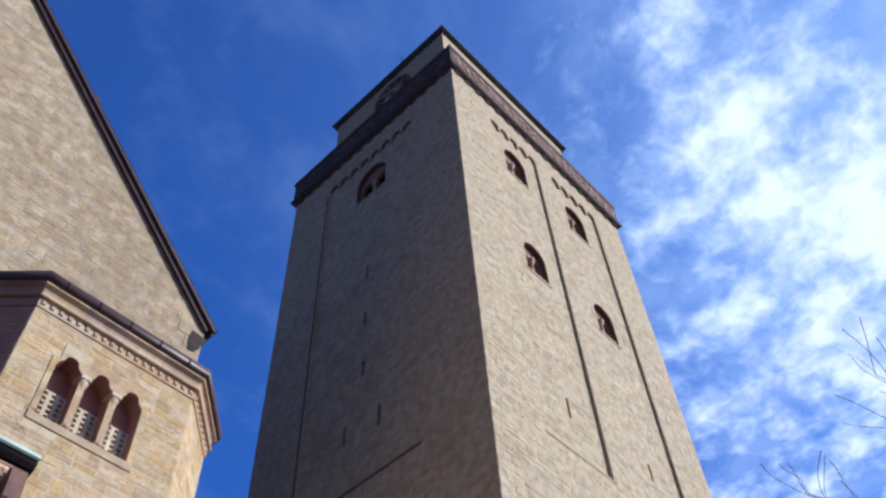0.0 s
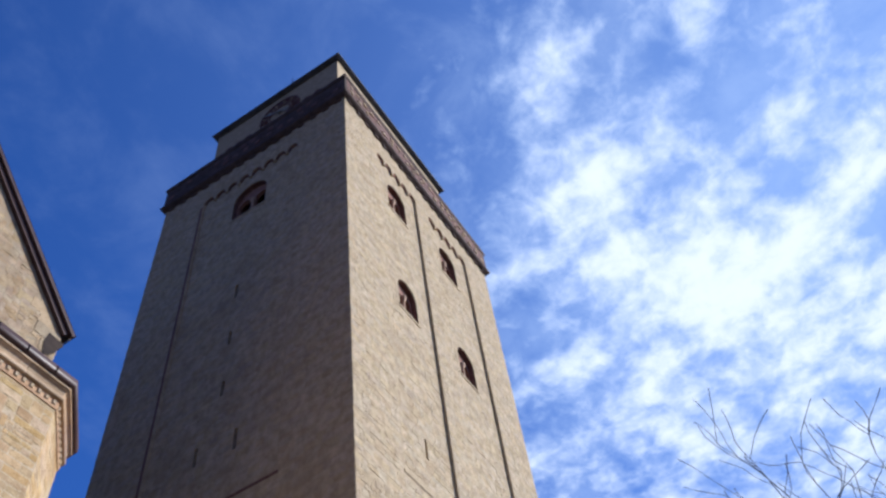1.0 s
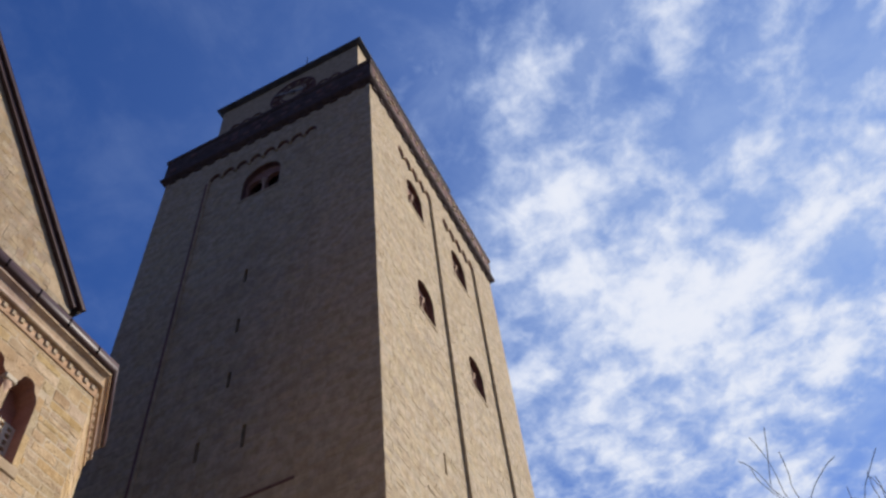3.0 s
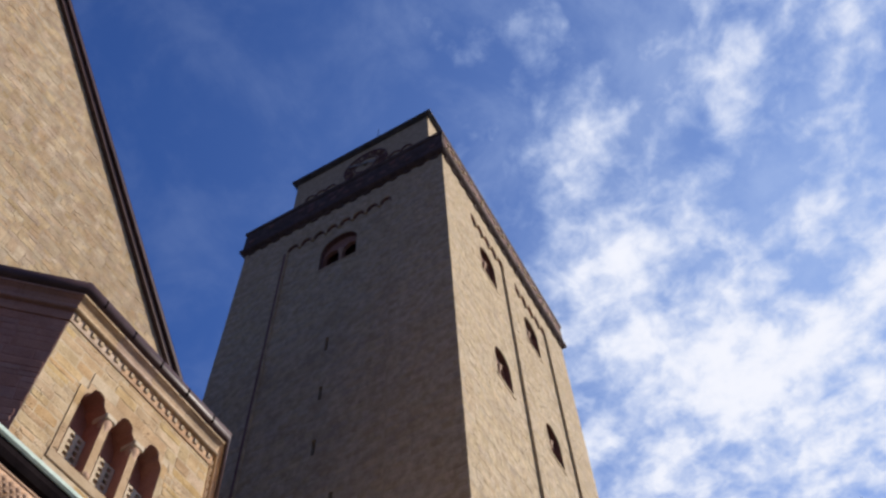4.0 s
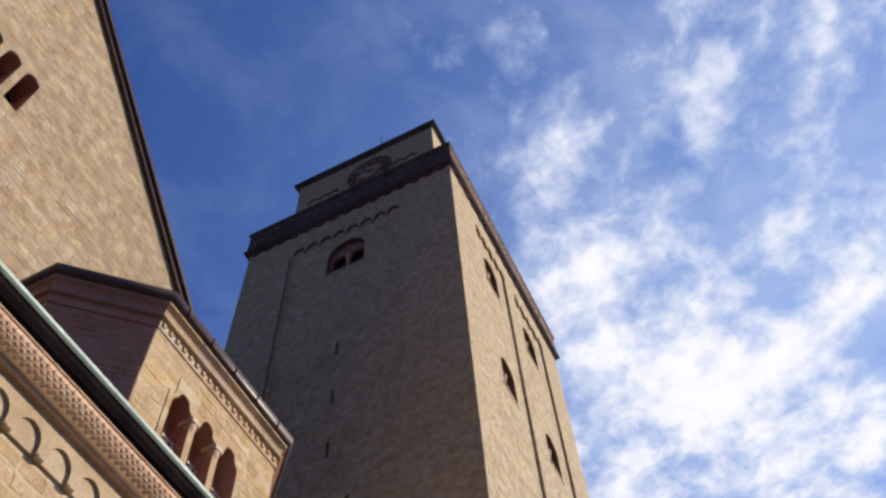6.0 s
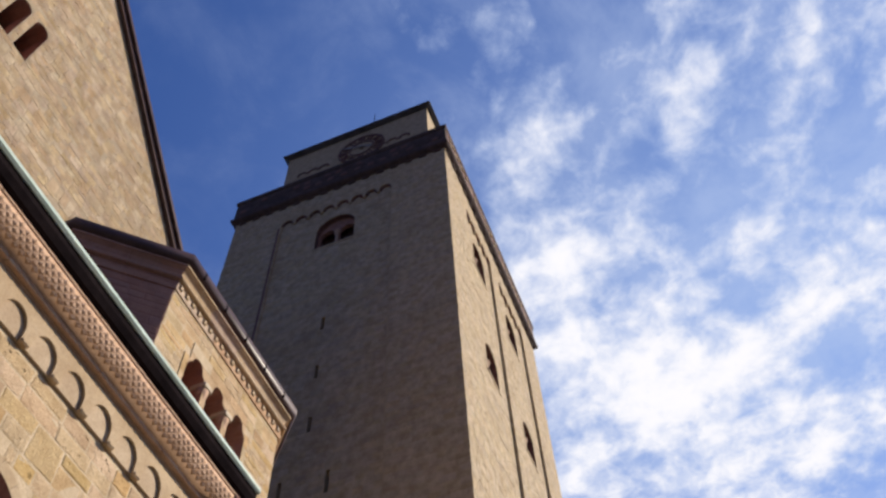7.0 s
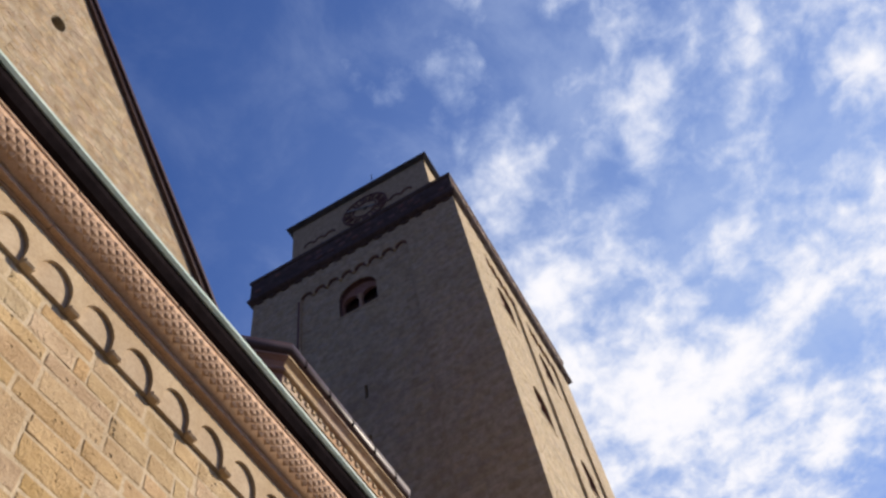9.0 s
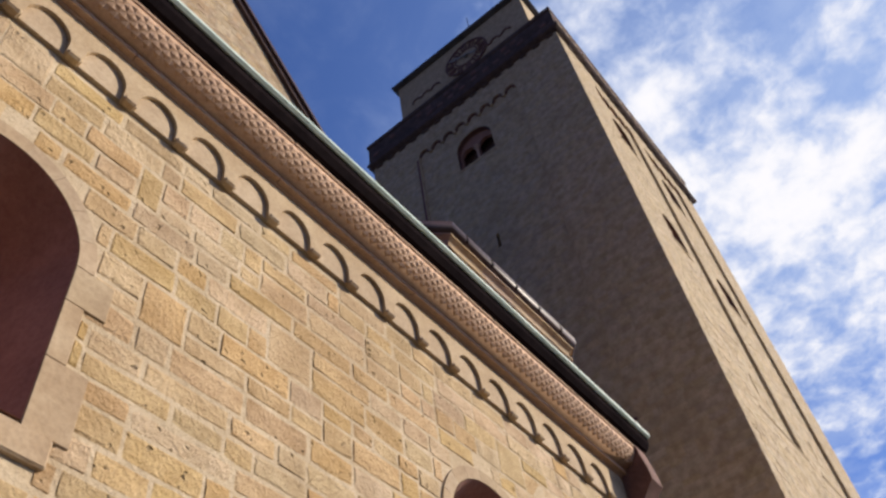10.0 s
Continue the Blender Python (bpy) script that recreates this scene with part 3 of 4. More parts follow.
    square = [(ax0, ay0), (ax1, ay0), (ax1, ay1), (ax0, ay1)]
    part("eave_slab", sweep([(-0.7, 44.2), (0.06, 44.2), (0.26, 44.30), (0.26, 44.40), (-0.7, 44.46)], square, True), SLATE, att, "thin dark eaves")
    bm = bmesh.new()
    base = [bm.verts.new((x, y, 44.42)) for x, y in ((ax0 - .2, ay0 - .2), (ax1 + .2, ay0 - .2), (ax1 + .2, ay1 + .2), (ax0 - .2, ay1 + .2))]
    top = bm.verts.new(((ax0 + ax1) / 2, (ay0 + ay1) / 2, 47.2))
    for i in range(4):
        bm.faces.new((base[i], base[(i + 1) % 4], top))
    bm.faces.new(list(reversed(base)))
    part("roof", bm, SLATE, att, "low slate pyramid roof")
    # clock
    clock = thing("tower_clock", "round tower clock with raised numerals and pale pointers", "clock")
    cu, cv, r = span - (4.60 - ay0), 42.25, 1.25
    part("dial", plate(wside, circle(cu, cv, r * 0.97, r * 0.97, 32), [], 0.035, 0.0), RENDERED, clock, "weathered stone dial")
    part("ring", plate(wside, circle(cu, cv, r, r, 32), [circle(cu, cv, r * 0.93, r * 0.93, 32)], 0.10, 0.02), DARK_SHADED_RED, clock, "dark outer ring")
    part("inner_ring", plate(wside, circle(cu, cv, r * 0.55, r * 0.55, 28), [circle(cu, cv, r * 0.49, r * 0.49, 28)], 0.08, 0.036), DARK_SHADED_RED, clock)
    for k in range(12):
        ang = math.pi * k / 6
        d, s = Vector((math.sin(ang), math.cos(ang))), Vector((math.cos(ang), -math.sin(ang)))
        bm = bmesh.new()
        for off in ((-0.10, 0.10) if k % 3 else (-0.13, 0.0, 0.13)):
            pts = [Vector((cu, cv)) + d * (r * q) + s * (off + w) for q, w in ((0.60, -0.038), (0.60, 0.038), (0.90, 0.046), (0.90, -0.046))]
            add_plate(bm, wside, [tuple(p) for p in pts], [], 0.09, 0.036)
        part("numeral_bar", bm, DARK_SHADED_RED, clock)
    for ang, length in ((2.0, 0.62), (5.2, 0.95)):
        d, s = Vector((math.sin(ang), math.cos(ang))), Vector((math.cos(ang), -math.sin(ang)))
        pts = [Vector((cu, cv)) + d * (r * q) + s * w for q, w in ((-0.22, -0.05), (-0.22, 0.05), (length * 0.7, 0.07), (length, 0.0), (length * 0.7, -0.07))]
        part("pointer", plate(wside, [tuple(p) for p in pts], [], 0.15, 0.13), GILT, clock, "worn gilt pointer")
    part("hub", plate(wside, circle(cu, cv, 0.1, 0.1, 12), [], 0.17, 0.036), GILT, clock)
    bm = bmesh.new()
    add_lathe(bm, (1.1, 4.05, 0), [(0.03, 44.3), (0.02, 45.4), (0.012, 46.2)], 6)
    part("lightning_rod", bm, LEAD, att)
    return t


build_tower()

# ---- nave with its gable ----
GY = 5.0
GABLE = Side(0, GY, 1, 0)
APEX, FOOT = (-14.80, 29.18), (-5.45, 19.42)
LEFT = 2 * APEX[0] - FOOT[0]


def build_nave():
    n = thing("church_nave", "steep gabled church nave of pale coursed stone", "church")
    out = [(LEFT, -1), (FOOT[0], -1), FOOT, APEX, (LEFT, FOOT[1])]
    arcade = [-15.825 + 0.595 * k for k in range(6)]
    holes = [arch(c, 0.205, 20.38, 21.74, 8) for c in arcade] + [circle(-14.51, 25.85, 0.22, 0.36)]
    part("gable_wall", plate(GABLE, out, holes, 0, -0.8), GABLE_MORTAR, n)
    for c in arcade[:-1]:
        bm = bmesh.new()
        add_lathe(bm, GABLE.at(c + 0.2975, 0, -0.12), [(0.10, 20.36), (0.10, 20.44), (0.06, 20.5), (0.055, 21.4), (0.10, 21.55), (0.10, 21.66)], 8)
        part("column", bm, PALE_STONE, n, "", True)
    for c in arcade:
        bm = bmesh.new()
        add_loft(bm, GABLE, arch(c, 0.201, 20.384, 21.74, 8), 0.004, arch(c, 0.201, 20.384, 21.74, 8), -0.8)
        # lining added inside the opening; its red stands in for reveal shade
        part("window_reveal", bm, MID_RED, n)
    # dark plate added behind the openings in place of the unlit space inside
    part("dark_loft", box((LEFT + 5, 19.0, -0.95), (FOOT[0] - 5, 27.0, -0.85), GABLE), INSIDE, n)
    part("side_wall", box((FOOT[0] - 0.8, GY + 0.8, -1), (FOOT[0], 24, FOOT[1] - 0.2)), GABLE_MORTAR, n)
    part("side_wall", box((LEFT, GY + 0.8, -1), (LEFT + 0.8, 24, FOOT[1] - 0.2)), GABLE_MORTAR, n)
    slope = Vector((FOOT[0] - APEX[0], FOOT[1] - APEX[1])).normalized()
    across = Vector((-slope.y, slope.x))

    def rake(q0, q1, y0, y1, sign, length, start=0.0):
        bm = bmesh.new()
        ends = []
        for d in (start, length):
            for q in (q0, q1):
                p = Vector(APEX) + slope * d + across * q
                x = p.x if sign > 0 else 2 * APEX[0] - p.x
                ends += [(x, y0, p.y), (x, y1, p.y)]
        v = [bm.verts.new(c) for c in ends]
        for f in ((0, 1, 3, 2), (4, 6, 7, 5), (0, 4, 5, 1), (2, 3, 7, 6), (0, 2, 6, 4), (1, 5, 7, 3)):
            bm.faces.new([v[i] for i in f])
        return bm

    total = (Vector(FOOT) - Vector(APEX)).length
    for s in (1, -1):
        part("roof", rake(0.04, 0.14, GY - 0.05, 24, s, total + 0.22), SLATE, n, "dark slate roof slope")
        part("verge_board", rake(-0.12, 0.04, GY - 0.12, GY - 0.01, s, total + 0.10), BROWN_METAL, n, "dark brown verge board")
        part("verge_cap", rake(0.039, 0.14, GY - 0.20, GY - 0.051, s, total + 0.20), BROWN_METAL, n, "dark sheet-metal verge capping")
        part("verge_roll", rake(0.141, 0.20, GY - 0.17, GY - 0.02, s, total + 0.20), LEAD, n)
    # kneeler under the foot of the slope
    bm = bmesh.new()
    prof = [(-5.80, 19.10), (-5.36, 19.08), (-5.34, 18.96), (-5.44, 18.82), (-5.48, 18.62), (-5.62, 18.42), (-5.78, 18.36), (-5.86, 18.7)]
    add_plate(bm, GABLE, prof, [], 0.03, -0.4)
    part("kneeler", bm, SOOT_SHADE, n, "dark carved bracket under the eaves")
    bm = bmesh.new()
    add_lathe(bm, (APEX[0], GY - 0.02, 0), [(0.25, 29.15), (0.36, 29.35), (0.32, 29.5), (0.18, 29.65), (0.24, 29.85), (0.12, 30.1)], 8)
    part("finial", bm, DARK_RED, n, "weathered stone finial", True)

    def gable_cuts(v0, v1):
        right = FOOT[0] - 0.02 if v1 < FOOT[1] else APEX[0] + (APEX[1] - v1) * (FOOT[0] - APEX[0]) / (APEX[1] - FOOT[1]) - 0.05
        cuts = [(-99, max(-21.0, 2 * APEX[0] - right)), (right, 99)]
        if v1 > 20.37 and v0 < 21.95:
            cuts += [(c - 0.21, c + 0.21) for c in arcade]
        if 25.42 < v1 and v0 < 26.38:
            h = 0.25 * math.sqrt(max(1 - ((v0 + v1) / 2 - 25.85) ** 2 / 0.17, 0.01))
            cuts.append((-14.51 - h, -14.51 + h))
        return cuts

    rows = masonry(rng, -21.0, FOOT[0], 6.0, 29.2, gable_cuts, (0.24, 0.38), (0.13, 0.40), 0.26)
    joined_stones("coursed_stone", GABLE, rows, GABLE_STONE, n, rng, 0.010, (0.001, 0.010), edge=0.024)
    # larger dressed stones at the corner
    patch = [(-6.30, 20.27), (-6.30, 19.85), (-6.52, 19.85), (-6.52, 19.50), (-6.20, 19.50), (-6.20, 18.98), (-5.80, 18.98), (-5.50, 19.40)]
    part("springer_stone", plate(GABLE, patch, [], 0.011, -0.02), TAN_STONE, n, "smooth dressed stone at the foot of the gable")
    for v0, w in ((18.85, 0.75), (18.42, 0.5), (18.0, 0.8), (17.55, 0.5)):
        part("quoin", box((FOOT[0] - w, v0, -0.3), (FOOT[0] + 0.01, v0 + 0.40, 0.016), GABLE, 0.01), GABLE_STONE, n)


build_nave()

# ---- polygonal stair turret with its gallery ----
TURRET = [(-11.52, 4.95), (-11.52, 1.75), (-10.49, 0.72), (-7.50, 0.72), (-6.47, 1.75), (-6.47, 4.95)]


def cusped(cu, half, v0, spring):
    """A round opening with a small raised foil on its crown."""
    pts = [(cu - half, v0), (cu + half, v0)]
    for i in range(4):
        a_ = math.pi * i / 10
        pts.append((cu + half * math.cos(a_), spring + half * 0.9 * math.sin(a_)))
    for i in range(9):
        a_ = math.pi * (i / 8)
        pts.append((cu + half * 0.52 * math.cos(a_), spring + half * 0.95 + half * 0.42 * math.sin(a_)))
    for i in range(4):
        a_ = math.pi * (7 + i) / 10
        pts.append((cu + half * math.cos(a_), spring + half * 0.9 * math.sin(a_)))
    return pts


def build_turret():
    t = thing("polygonal_apse", "polygonal sandstone apse with a triple gallery window", "apse")
    t_rng = random.Random(21)
    variants, red_variants = stone_variants(14, ASHLAR, t_rng), stone_variants(6, MID_RED, t_rng)
    centres = (-9.63, -9.08, -8.53)
    z0, spring = 10.62, 11.60
    for k, (p, q) in enumerate(zip(TURRET, TURRET[1:])):
        a_, b_ = Vector(p), Vector(q)
        side = Side(p[0], p[1], q[0] - p[0], q[1] - p[1])
        length = (b_ - a_).length
        holes = [cusped(c - p[0], 0.215, z0, spring) for c in centres] if k == 2 else []
        # facet turned from the sun is darker red: shade put into its stone
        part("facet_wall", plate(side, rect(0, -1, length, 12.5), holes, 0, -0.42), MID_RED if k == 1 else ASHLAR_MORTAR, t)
        if k in (1, 2, 3):
            def facet_cuts(v0, v1):
                if k == 2 and v1 > z0 - 0.14 and v0 < 12.08:
                    reach = 0.32 if v0 < 11.76 else 0.20
                    return [(centres[0] - reach - p[0], centres[2] + reach - p[0])]
                return []

            rows = masonry(t_rng, 0, length, 8.2, 12.45, facet_cuts, (0.22, 0.36), (0.22, 0.60), 0.3)
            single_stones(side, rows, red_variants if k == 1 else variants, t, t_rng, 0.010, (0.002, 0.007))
        if k == 2:
            # pale dressed field round the openings
            fl, fr = centres[0] - 0.315 - p[0], centres[2] + 0.315 - p[0]
            field = [(fl, z0), (fr, z0), (fr, 11.77), (fr - 0.12, 11.77), (fr - 0.12, 12.08), (fl + 0.12, 12.08), (fl + 0.12, 11.77), (fl, 11.77)]
            part("window_field", plate(side, field, holes, 0.010, -0.02), ASHLAR, t, "dressed sandstone round the openings")
            # separate dressed stones over and beside the openings
            for u0, u1, v0, v1 in ((fl, fl + 0.098, z0 + 0.02, z0 + 0.42), (fl, fl + 0.098, z0 + 0.43, z0 + 0.80), (fl, fl + 0.098, z0 + 0.81, 11.76),
                                   (fr - 0.098, fr, z0 + 0.02, z0 + 0.50), (fr - 0.098, fr, z0 + 0.51, z0 + 0.92), (fr - 0.098, fr, z0 + 0.93, 11.76),
                                   (fl + 0.125, fl + 0.60, 11.90, 12.10), (fl + 0.61, fr - 0.62, 11.90, 12.08), (fr - 0.61, fr - 0.125, 11.90, 12.08)):
                part("dressed_stone", box((u0, v0, -0.02), (u1, v1, 0.013), side, 0.004), ASHLAR_MORTAR if fl + 0.1 < u0 < fl + 0.5 else ASHLAR, t)
            part("window_sill", box((centres[0] - 0.33 - p[0], z0 - 0.15, -0.3), (centres[2] + 0.33 - p[0], z0 + 0.005, 0.024), side, 0.012), TAN_STONE, t, "long stone sill")
            for c in (centres[0] + 0.28, centres[1] + 0.28):
                bm = bmesh.new()
                add_lathe(bm, side.at(c - p[0], 0, -0.05), [(0.085, z0), (0.085, z0 + 0.07), (0.055, z0 + 0.12), (0.05, spring - 0.22), (0.085, spring - 0.08), (0.095, spring)], 10)
                part("gallery_column", bm, RED_STONE, t, "small red sandstone column", True)
                part("capital", box((c - p[0] - 0.095, spring + 0.001, -0.20), (c - p[0] + 0.095, spring + 0.09, 0.055), side, 0.012), PALE_STONE, t, "pale block capital")
            for c in centres:
                u = c - p[0]
                bm = bmesh.new()
                add_loft(bm, side, cusped(u, 0.211, z0 + 0.004, spring), 0.018, cusped(u, 0.211, z0 + 0.004, spring), -0.42)
                # thin lining in shade-toned red keeps the reveals from looking lit
                part("window_reveal", bm, MID_RED, t)
                dots = []
                for i in range(3):
                    for j in range(6):
                        dots.append(rect(u - 0.165 + 0.13 * i, z0 + 0.04 + 0.10 * j, u - 0.095 + 0.13 * i, z0 + 0.105 + 0.10 * j))
                part("lattice_panel", plate(side, rect(u - 0.22, z0 + 0.002, u + 0.22, z0 + 0.64), dots, -0.17, -0.21), PALE_STONE, t, "pierced stone lattice")
            # backing set close behind the lattice, interior shade put into its red
            part("gallery_back", box((0.3, z0 - 0.2, -0.36), (length - 0.3, 12.3, -0.31), side), MID_RED, t, "dark red stone wall behind the openings")
    # cornice, from the wall outwards
    run = TURRET
    # west-side cornice pieces take the red with shade in its colour
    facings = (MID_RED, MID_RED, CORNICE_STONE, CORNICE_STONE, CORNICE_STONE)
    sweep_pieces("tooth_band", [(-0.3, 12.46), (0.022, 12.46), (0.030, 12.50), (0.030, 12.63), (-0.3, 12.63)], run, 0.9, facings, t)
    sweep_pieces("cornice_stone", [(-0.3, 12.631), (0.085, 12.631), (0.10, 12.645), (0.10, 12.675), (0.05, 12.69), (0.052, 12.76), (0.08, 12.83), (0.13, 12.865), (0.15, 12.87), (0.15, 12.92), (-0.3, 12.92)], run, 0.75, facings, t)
    for p, q in zip(TURRET[2:-1], TURRET[3:-1]):
        side = Side(p[0], p[1], q[0] - p[0], q[1] - p[1])
        length = (Vector(q) - Vector(p)).length
        n = max(4, round(length / 0.155))
        for k in range(n):
            u = (k + 0.5) * length / n
            part("tooth", box((u - 0.045, 12.51, 0.025), (u + 0.03, 12.60, 0.055), side, 0.012), TAN_STONE, t)
    gutter = [(0.10, 12.921), (0.15, 12.91), (0.20, 12.935), (0.22, 12.97), (0.22, 13.08), (0.205, 13.08), (0.19, 13.0), (0.15, 12.96), (0.10, 12.98)]
    part("gutter", sweep(gutter, run), BROWN_METAL, t, "dark brown half-round gutter", True)
    side = Side(TURRET[2][0], TURRET[2][1], 1, 0)
    for u in (0.25, 0.85, 1.45, 2.05, 2.65):
        part("gutter_clip", box((u - 0.012, 12.93, 0.10), (u + 0.012, 13.07, 0.226), side), LEAD, t)
    bm = bmesh.new()
    eave = [bm.verts.new((x, y, 12.96)) for x, y in TURRET]
    top = bm.verts.new((-9.02, 5.0, 14.6))
    for v, w in zip(eave, eave[1:]):
        bm.faces.new((v, w, top))
    bm.faces.new(list(reversed(eave)))
    part("roof", bm, SLATE, t, "low slate roof")


build_turret()

# ---- aisle wall with corbel table and gutter ----
AY = -0.55
AISLE = Side(0, AY, 1, 0)
A0, A1 = -24.0, -10.22
WIN_X = (-16.37, -12.633)
PITCH = 0.381


def build_aisle():
    w = tagged(new("wall_aisle"), "sunlit aisle wall of yellow squared sandstone blocks", "wall", kind="structure")
    z0, spring, half = 5.47, 6.395, 0.485
    holes = [arch(c, half, z0, spring, 16) for c in WIN_X]
    part("wall_body", plate(AISLE, rect(A0, -1, A1, 8.42), holes, 0, -0.9), ASHLAR_MORTAR, w)
    part("end_wall", box((A1 - 0.9, AY + 0.9, -1), (A1, 5.0, 8.3)), ASHLAR_MORTAR, w)
    # corbel table
    part("frieze_back", box((A0, 7.815, -0.01), (A1, 8.20, 0.03), AISLE), TAN_STONE, w)
    top = 8.189
    u_first = -14.785 - PITCH * 23
    bm = bmesh.new()
    outline = [(A0, top)]
    feet = [u_first + PITCH * k for k in range(40) if A0 + 0.2 < u_first + PITCH * k < A1 - 0.1]
    bottom = [(A0, 7.815)]
    for f, g in zip(feet, feet[1:] + [None]):
        bottom += [(f - 0.05, 7.815), (f + 0.05, 7.815)]
        if g:
            c, r = (f + g) / 2, PITCH / 2 - 0.05
            bottom += [(c - r * math.cos(math.pi * i / 10), 7.90 + r * 1.2 * math.sin(math.pi * i / 10)) for i in range(11)]
    bottom.append((A1, 7.815))
    add_plate(bm, AISLE, bottom + [(A1, top), (A0, top)], [], 0.060, 0.031)
    part("arch_frieze", bm, TAN_STONE, w, "row of small blind arches in tan sandstone")
    for f in feet:
        part("corbel", box((f - 0.048, 7.800, 0.01), (f + 0.048, 7.846, 0.074), AISLE, 0.014), TAN_STONE, w)
    for u0, u1 in lay(random.Random(31), [(A0, A1 - 0.02)], 0.9, 1.5):
        part("lower_moulding", box((u0 + 0.002, 8.190, -0.02), (u1 - 0.002, 8.202, 0.078), AISLE, 0.006), RED_STONE, w)
    for u0, u1 in lay(random.Random(32), [(A0, A1 - 0.02)], 0.9, 1.5):
        part("lower_moulding", box((u0 + 0.002, 8.204, -0.02), (u1 - 0.002, 8.244, 0.124), AISLE, 0.006), RED_STONE, w)
    # scaled roll: a hollow that swings outwards, set with rows of small scales
    line = [(A0, AY), (A1 - 0.02, AY)]
    arcp = [(0.12 + 0.155 * math.sin(math.pi / 2 * i / 6), 8.425 - 0.18 * math.cos(math.pi / 2 * i / 6)) for i in range(7)]
    part("cove", sweep([(-0.05, 8.245)] + arcp + [(-0.05, 8.425)], line), RED_STONE, w, "", True)
    verts, faces = [], []
    length, cell = A1 - 0.06 - A0, 0.082
    rise = math.pi / 2 * 0.13
    for row in range(5):
        mid = math.pi / 2 * 0.32 + rise * row
        for k in range(int(length / cell)):
            u = A0 + cell * (k + 0.5 * (row % 2) + 0.5)
            b = len(verts)
            for du, da, lift in ((-0.46, 0, 0.001), (0, -0.92, 0.001), (0.46, 0, 0.001), (0, 0.92, 0.001), (0, -0.1, 0.010)):
                a_ = mid + da * rise
                o, z = 0.12 + 0.155 * math.sin(a_), 8.425 - 0.18 * math.cos(a_)
                verts.append(AISLE.at(u + du * cell, z - lift * math.cos(a_), o + lift * math.sin(a_)))
            faces += [(b + q, b + (q + 1) % 4, b + 4) for q in range(4)]
    me = bpy.data.meshes.new("scale_ornament")
    me.from_pydata(verts, [], faces)
    me.materials.append(RED_STONE)
    ob = new("scale_ornament", me)
    ob.parent = w
    tagged(ob, "rows of small carved lozenges", kind="stuff")
    for u0, u1 in lay(random.Random(33), [(A0, A1 - 0.02)], 0.9, 1.5):
        part("top_fillet", box((u0 + 0.002, 8.426, 0.0), (u1 - 0.002, 8.458, 0.288), AISLE, 0.008), RED_STONE, w)
    # copper gutter
    g = tagged(new("roof_gutter"), "dark gutter with a pale green copper edge along the eaves", "gutter")
    line = [(A0, AY), (A1 + 0.18, AY)]
    part("trough", sweep([(0.18, 8.460), (0.26, 8.460), (0.32, 8.485), (0.355, 8.54), (0.36, 8.62), (0.345, 8.62), (0.335, 8.55), (0.30, 8.51), (0.18, 8.50)], line), LEAD, g, "dark metal trough")
    part("copper_edge", sweep([(0.34, 8.621), (0.376, 8.602), (0.398, 8.622), (0.392, 8.668), (0.34, 8.672)], line), COPPER, g, "pale green copper edge")
    # lean-to roof
    bm = bmesh.new()
    v = [bm.verts.new(c) for c in ((A0, AY - 0.19, 8.51), (A1 + 0.2, AY - 0.19, 8.51), (A1 + 0.2, 5.0, 10.2), (A0, 5.0, 10.2), (A0, AY - 0.19, 8.60), (A1 + 0.2, AY - 0.19, 8.60), (A1 + 0.2, 5.0, 10.35), (A0, 5.0, 10.35))]
    for f in ((0, 3, 2, 1), (4, 5, 6, 7), (0, 1, 5, 4), (1, 2, 6, 5), (2, 3, 7, 6), (3, 0, 4, 7)):
        bm.faces.new([v[i] for i in f])
    r = link_mesh("roof_aisle", bm, SLATE)
    tagged(r, "low lean-to slate roof over the aisle", "roof", kind="structure")
    # stop block at the end of the cornice
    bm = bmesh.new()
    prof = [(0.0, 7.72), (0.10, 7.74), (0.28, 7.95), (0.35, 8.02), (0.34, 8.16), (0.29, 8.455), (0.0, 8.455)]
    add_plate(bm, Side(A1 - 0.05, AY, 0, -1), prof, [], -0.004, -0.20)
    # dark red carries the shade of the block's west face
    b = part("stop_block", bm, DARK_SHADED_RED, w, "projecting red sandstone block at the corner")
    # windows
    for i, c in enumerate(WIN_X):
        win = tagged(new("window_%d" % (i + 1)), "round-arched window with splayed red sandstone reveal", "window", kind="structure")
        a_, b_ = arch(c, half, z0, spring, 16), arch(c, half * 0.62, z0 + 0.22, spring + 0.02, 16)
        bm = bmesh.new()
        add_loft(bm, AISLE, arch(c, half - 0.004, z0 + 0.004, spring, 16), 0.014, b_, -0.52)
        # the splay's shade is put into this darker red
        part("reveal", bm, MID_RED, win)
        part("pane", plate(AISLE, arch(c, half * 0.66, z0 + 0.2, spring + 0.02, 16), [], -0.50, -0.53), GLASS, win, "dark leaded glass")
        # dressed surround of separate blocks
        s_rng = random.Random(5 + i)
        for sgn in (-1, 1):
            v = z0 - 0.02
            k = 0
            while v < spring - 0.05:
                h = min(s_rng.uniform(0.24, 0.38), spring - v)
                d = 0.10 if k % 2 else 0.21
                u0, u1 = (c + half, c + half + d) if sgn > 0 else (c - half - d, c - half)
                part("jamb_stone", box((u0, v + 0.001, -0.05), (u1, v + h - 0.001, 0.016), AISLE, 0.003), TAN_STONE, win)
                v += h
                k += 1
        m = 9
        for k in range(m):
            t0, t1 = math.pi * k / m + 0.002, math.pi * (k + 1) / m - 0.002
            ts = [t0 + (t1 - t0) * q / 3 for q in range(4)]
            ro, ri = half + 0.095, half
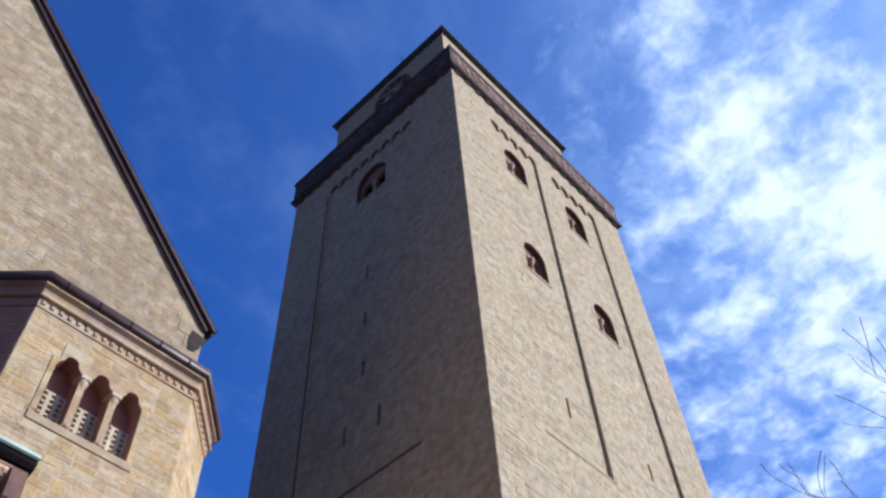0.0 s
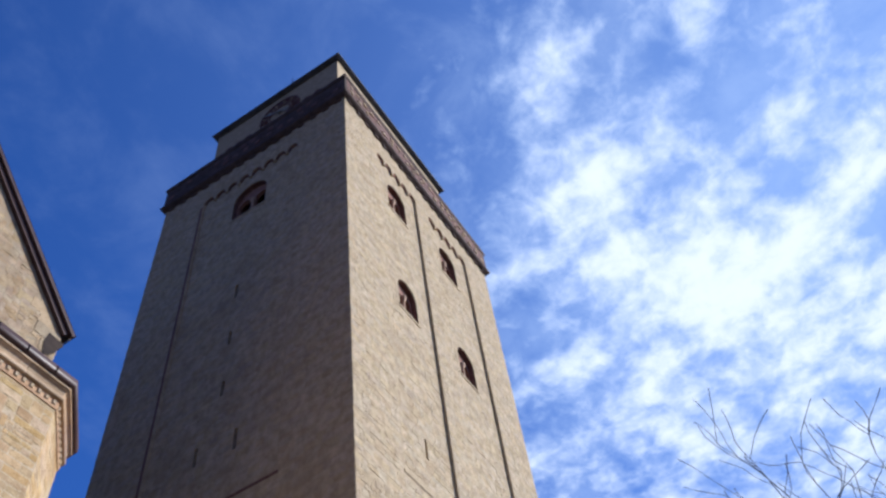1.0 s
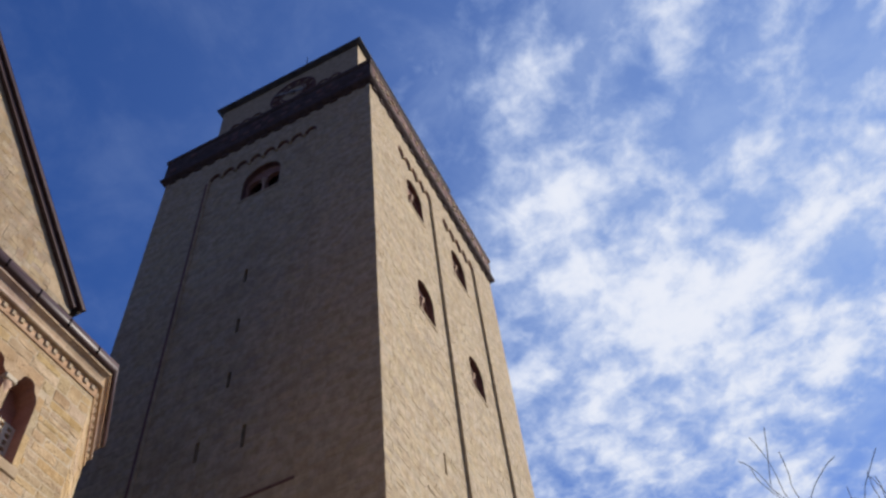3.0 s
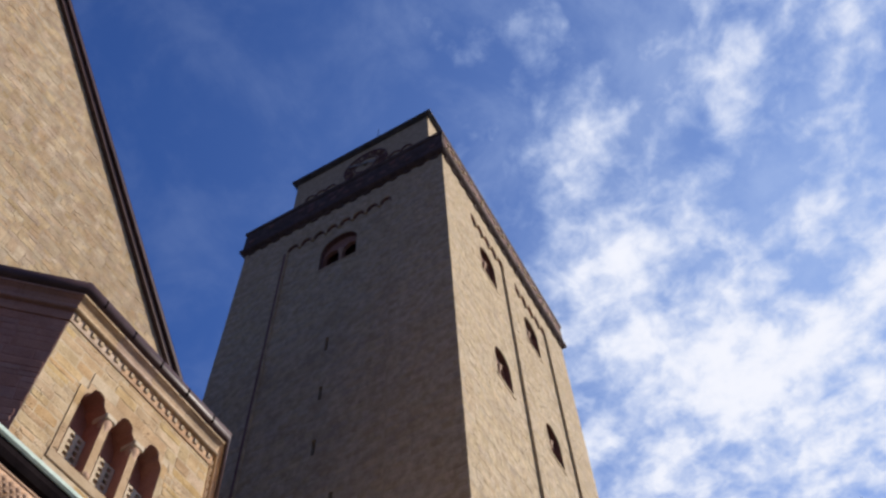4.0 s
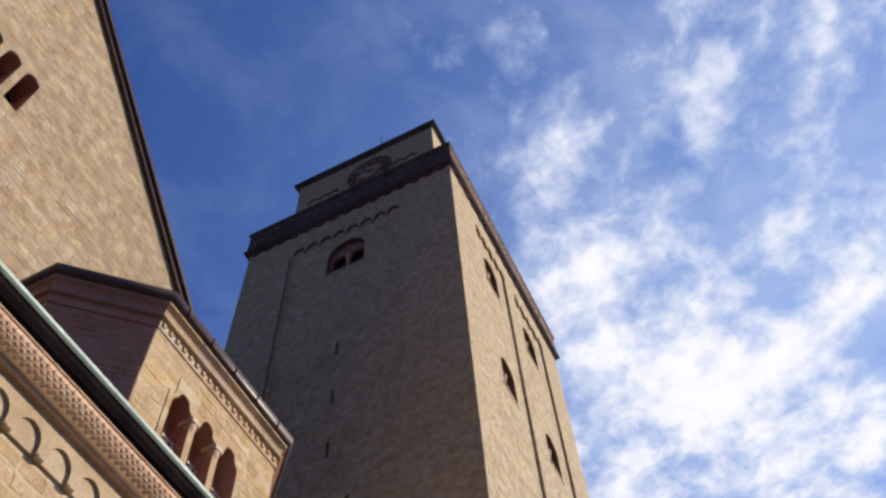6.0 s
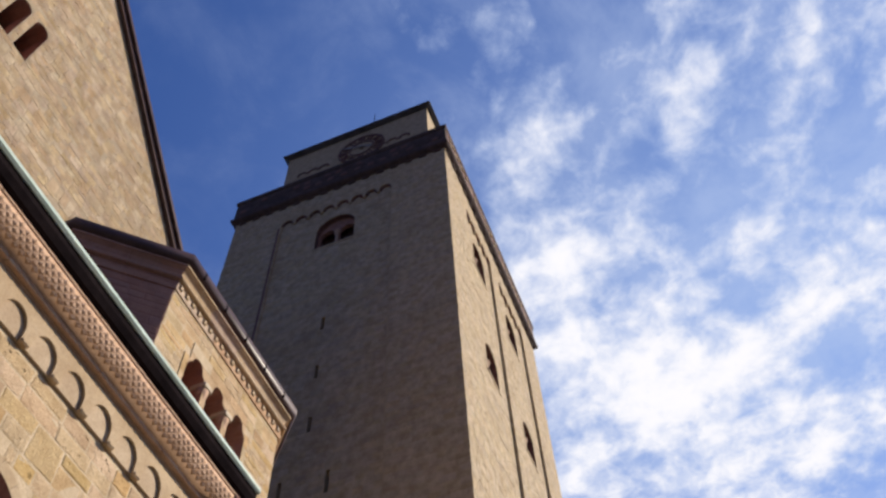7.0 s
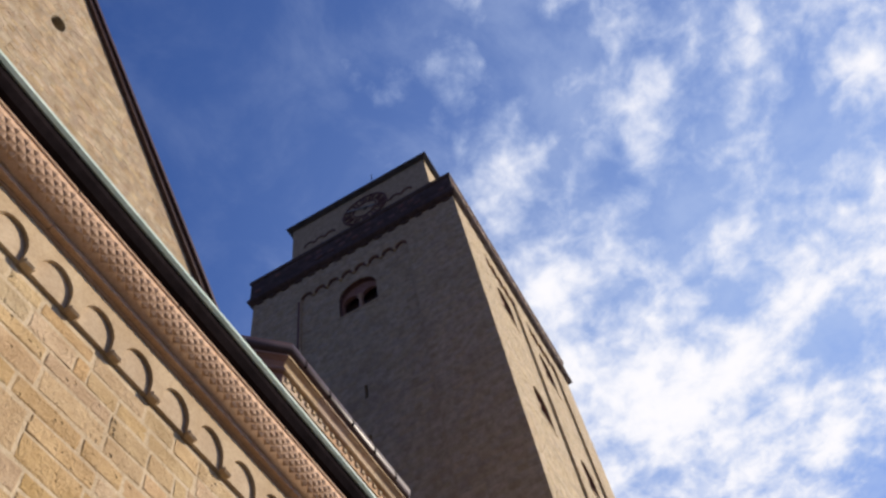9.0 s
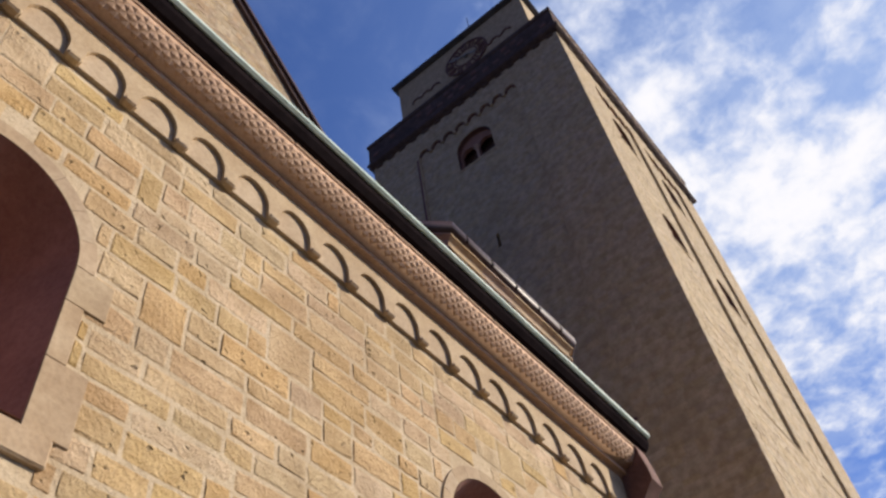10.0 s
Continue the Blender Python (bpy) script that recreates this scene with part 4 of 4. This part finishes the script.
            pts = [(c + ro * math.cos(x), spring + ro * math.sin(x)) for x in ts] + [(c + ri * math.cos(x), spring + ri * math.sin(x)) for x in reversed(ts)]
            part("voussoir", plate(AISLE, pts, [], 0.016, -0.05), TAN_STONE, win)
        part("sill", box((c - half - 0.14, z0 - 0.16, -0.4), (c + half + 0.14, z0 - 0.02, 0.03), AISLE, 0.01), TAN_STONE, win)
    # the wall's blocks
    a_rng = random.Random(11)
    variants = stone_variants(24, ASHLAR, a_rng)
    near, rest = [], []

    def aisle_cuts(v0, v1):
        cuts = []
        for c in WIN_X:
            if v1 > z0 - 0.17 and v0 < spring + half + 0.13:
                reach = half + 0.10 if v0 <= spring + 0.02 else math.sqrt(max((half + 0.095) ** 2 - (v0 - spring) ** 2, 0.0004))
                cuts.append((c - reach, c + reach))
        return cuts

    for row in masonry(a_rng, A0, A1, 0.9, 7.81, aisle_cuts, (0.25, 0.36), (0.18, 0.52), 0.25):
        p, q, v0, v1 = row
        (near if p > -16.6 and q < -13.0 and v0 > 5.0 and len(near) < 300 else rest).append(row)
    single_stones(AISLE, near, variants, w, a_rng, 0.018, (0.001, 0.007), "block")
    joined_stones("far_blocks", AISLE, rest, ASHLAR, w, a_rng, 0.018, (0.001, 0.007), edge=0.014)


build_aisle()

# ---- bare tree ----


def build_tree():
    t = thing("bare_tree", "leafless tree with fine dark twigs beside the tower", "tree")
    t_rng = random.Random(3)
    limbs = [bmesh.new(), bmesh.new()]

    def limb(bm, p, d, length, r, depth):
        segs = 5
        pts, q, dd = [p.copy()], p.copy(), d.copy()
        for _ in range(segs):
            dd = (dd + Vector((t_rng.uniform(-1, 1), t_rng.uniform(-1, 1), t_rng.uniform(-.6, .9))) * (0.10 + 0.05 * depth)).normalized()
            q = q + dd * (length / segs)
            pts.append(q.copy())
        sides = 7 if depth < 2 else 4
        rings = []
        for k, c in enumerate(pts):
            rr = max(r * (1 - 0.5 * k / segs), 0.007)
            z = (pts[min(k + 1, segs)] - pts[max(k - 1, 0)]).normalized()
            x = z.orthogonal().normalized()
            y = z.cross(x)
            rings.append([bm.verts.new(c + (x * math.cos(2 * math.pi * i / sides) + y * math.sin(2 * math.pi * i / sides)) * rr) for i in range(sides)])
        for a_, b_ in zip(rings, rings[1:]):
            for i in range(sides):
                j = (i + 1) % sides
                bm.faces.new((a_[i], a_[j], b_[j], b_[i]))
        bm.faces.new(rings[-1])
        if depth >= 4:
            return
        for k in range(2 if depth else 3, segs + 1):
            for _ in range(2 if depth < 2 or k == segs else 1):
                spread = Vector((t_rng.uniform(-1, 1), t_rng.uniform(-1, 1), t_rng.uniform(-.4, .65))).normalized()
                nd = (dd * 0.8 + spread * 0.85).normalized()
                limb(limbs[1], pts[k], nd, length * t_rng.uniform(0.48, 0.72), r * 0.55 * (1 - 0.3 * k / segs), depth + 1)

    limb(limbs[0], Vector((0, 0, 0)), Vector((-0.05, 0.03, 1)), 7.3, 0.20, 0)
    top = max(limbs[1].verts, key=lambda v: v.co.z).co.copy()
    grow = 17.6 / top.z
    for bm in limbs:
        for v in bm.verts:
            v.co = Vector((6.2 + (v.co.x - top.x) * grow, -8.5 + (v.co.y - top.y) * grow, v.co.z * grow - 0.3))
            v.co = Matrix.Rotation(5.884, 3, "Z") @ (v.co - Vector((3.85, -10.65, -0.3))) * 1.175 + Vector((12.75, -12.07, -0.53))
    part("trunk", limbs[0], BARK, t)
    part("crown", limbs[1], BARK, t, "bare crown of thin twigs")


build_tree()
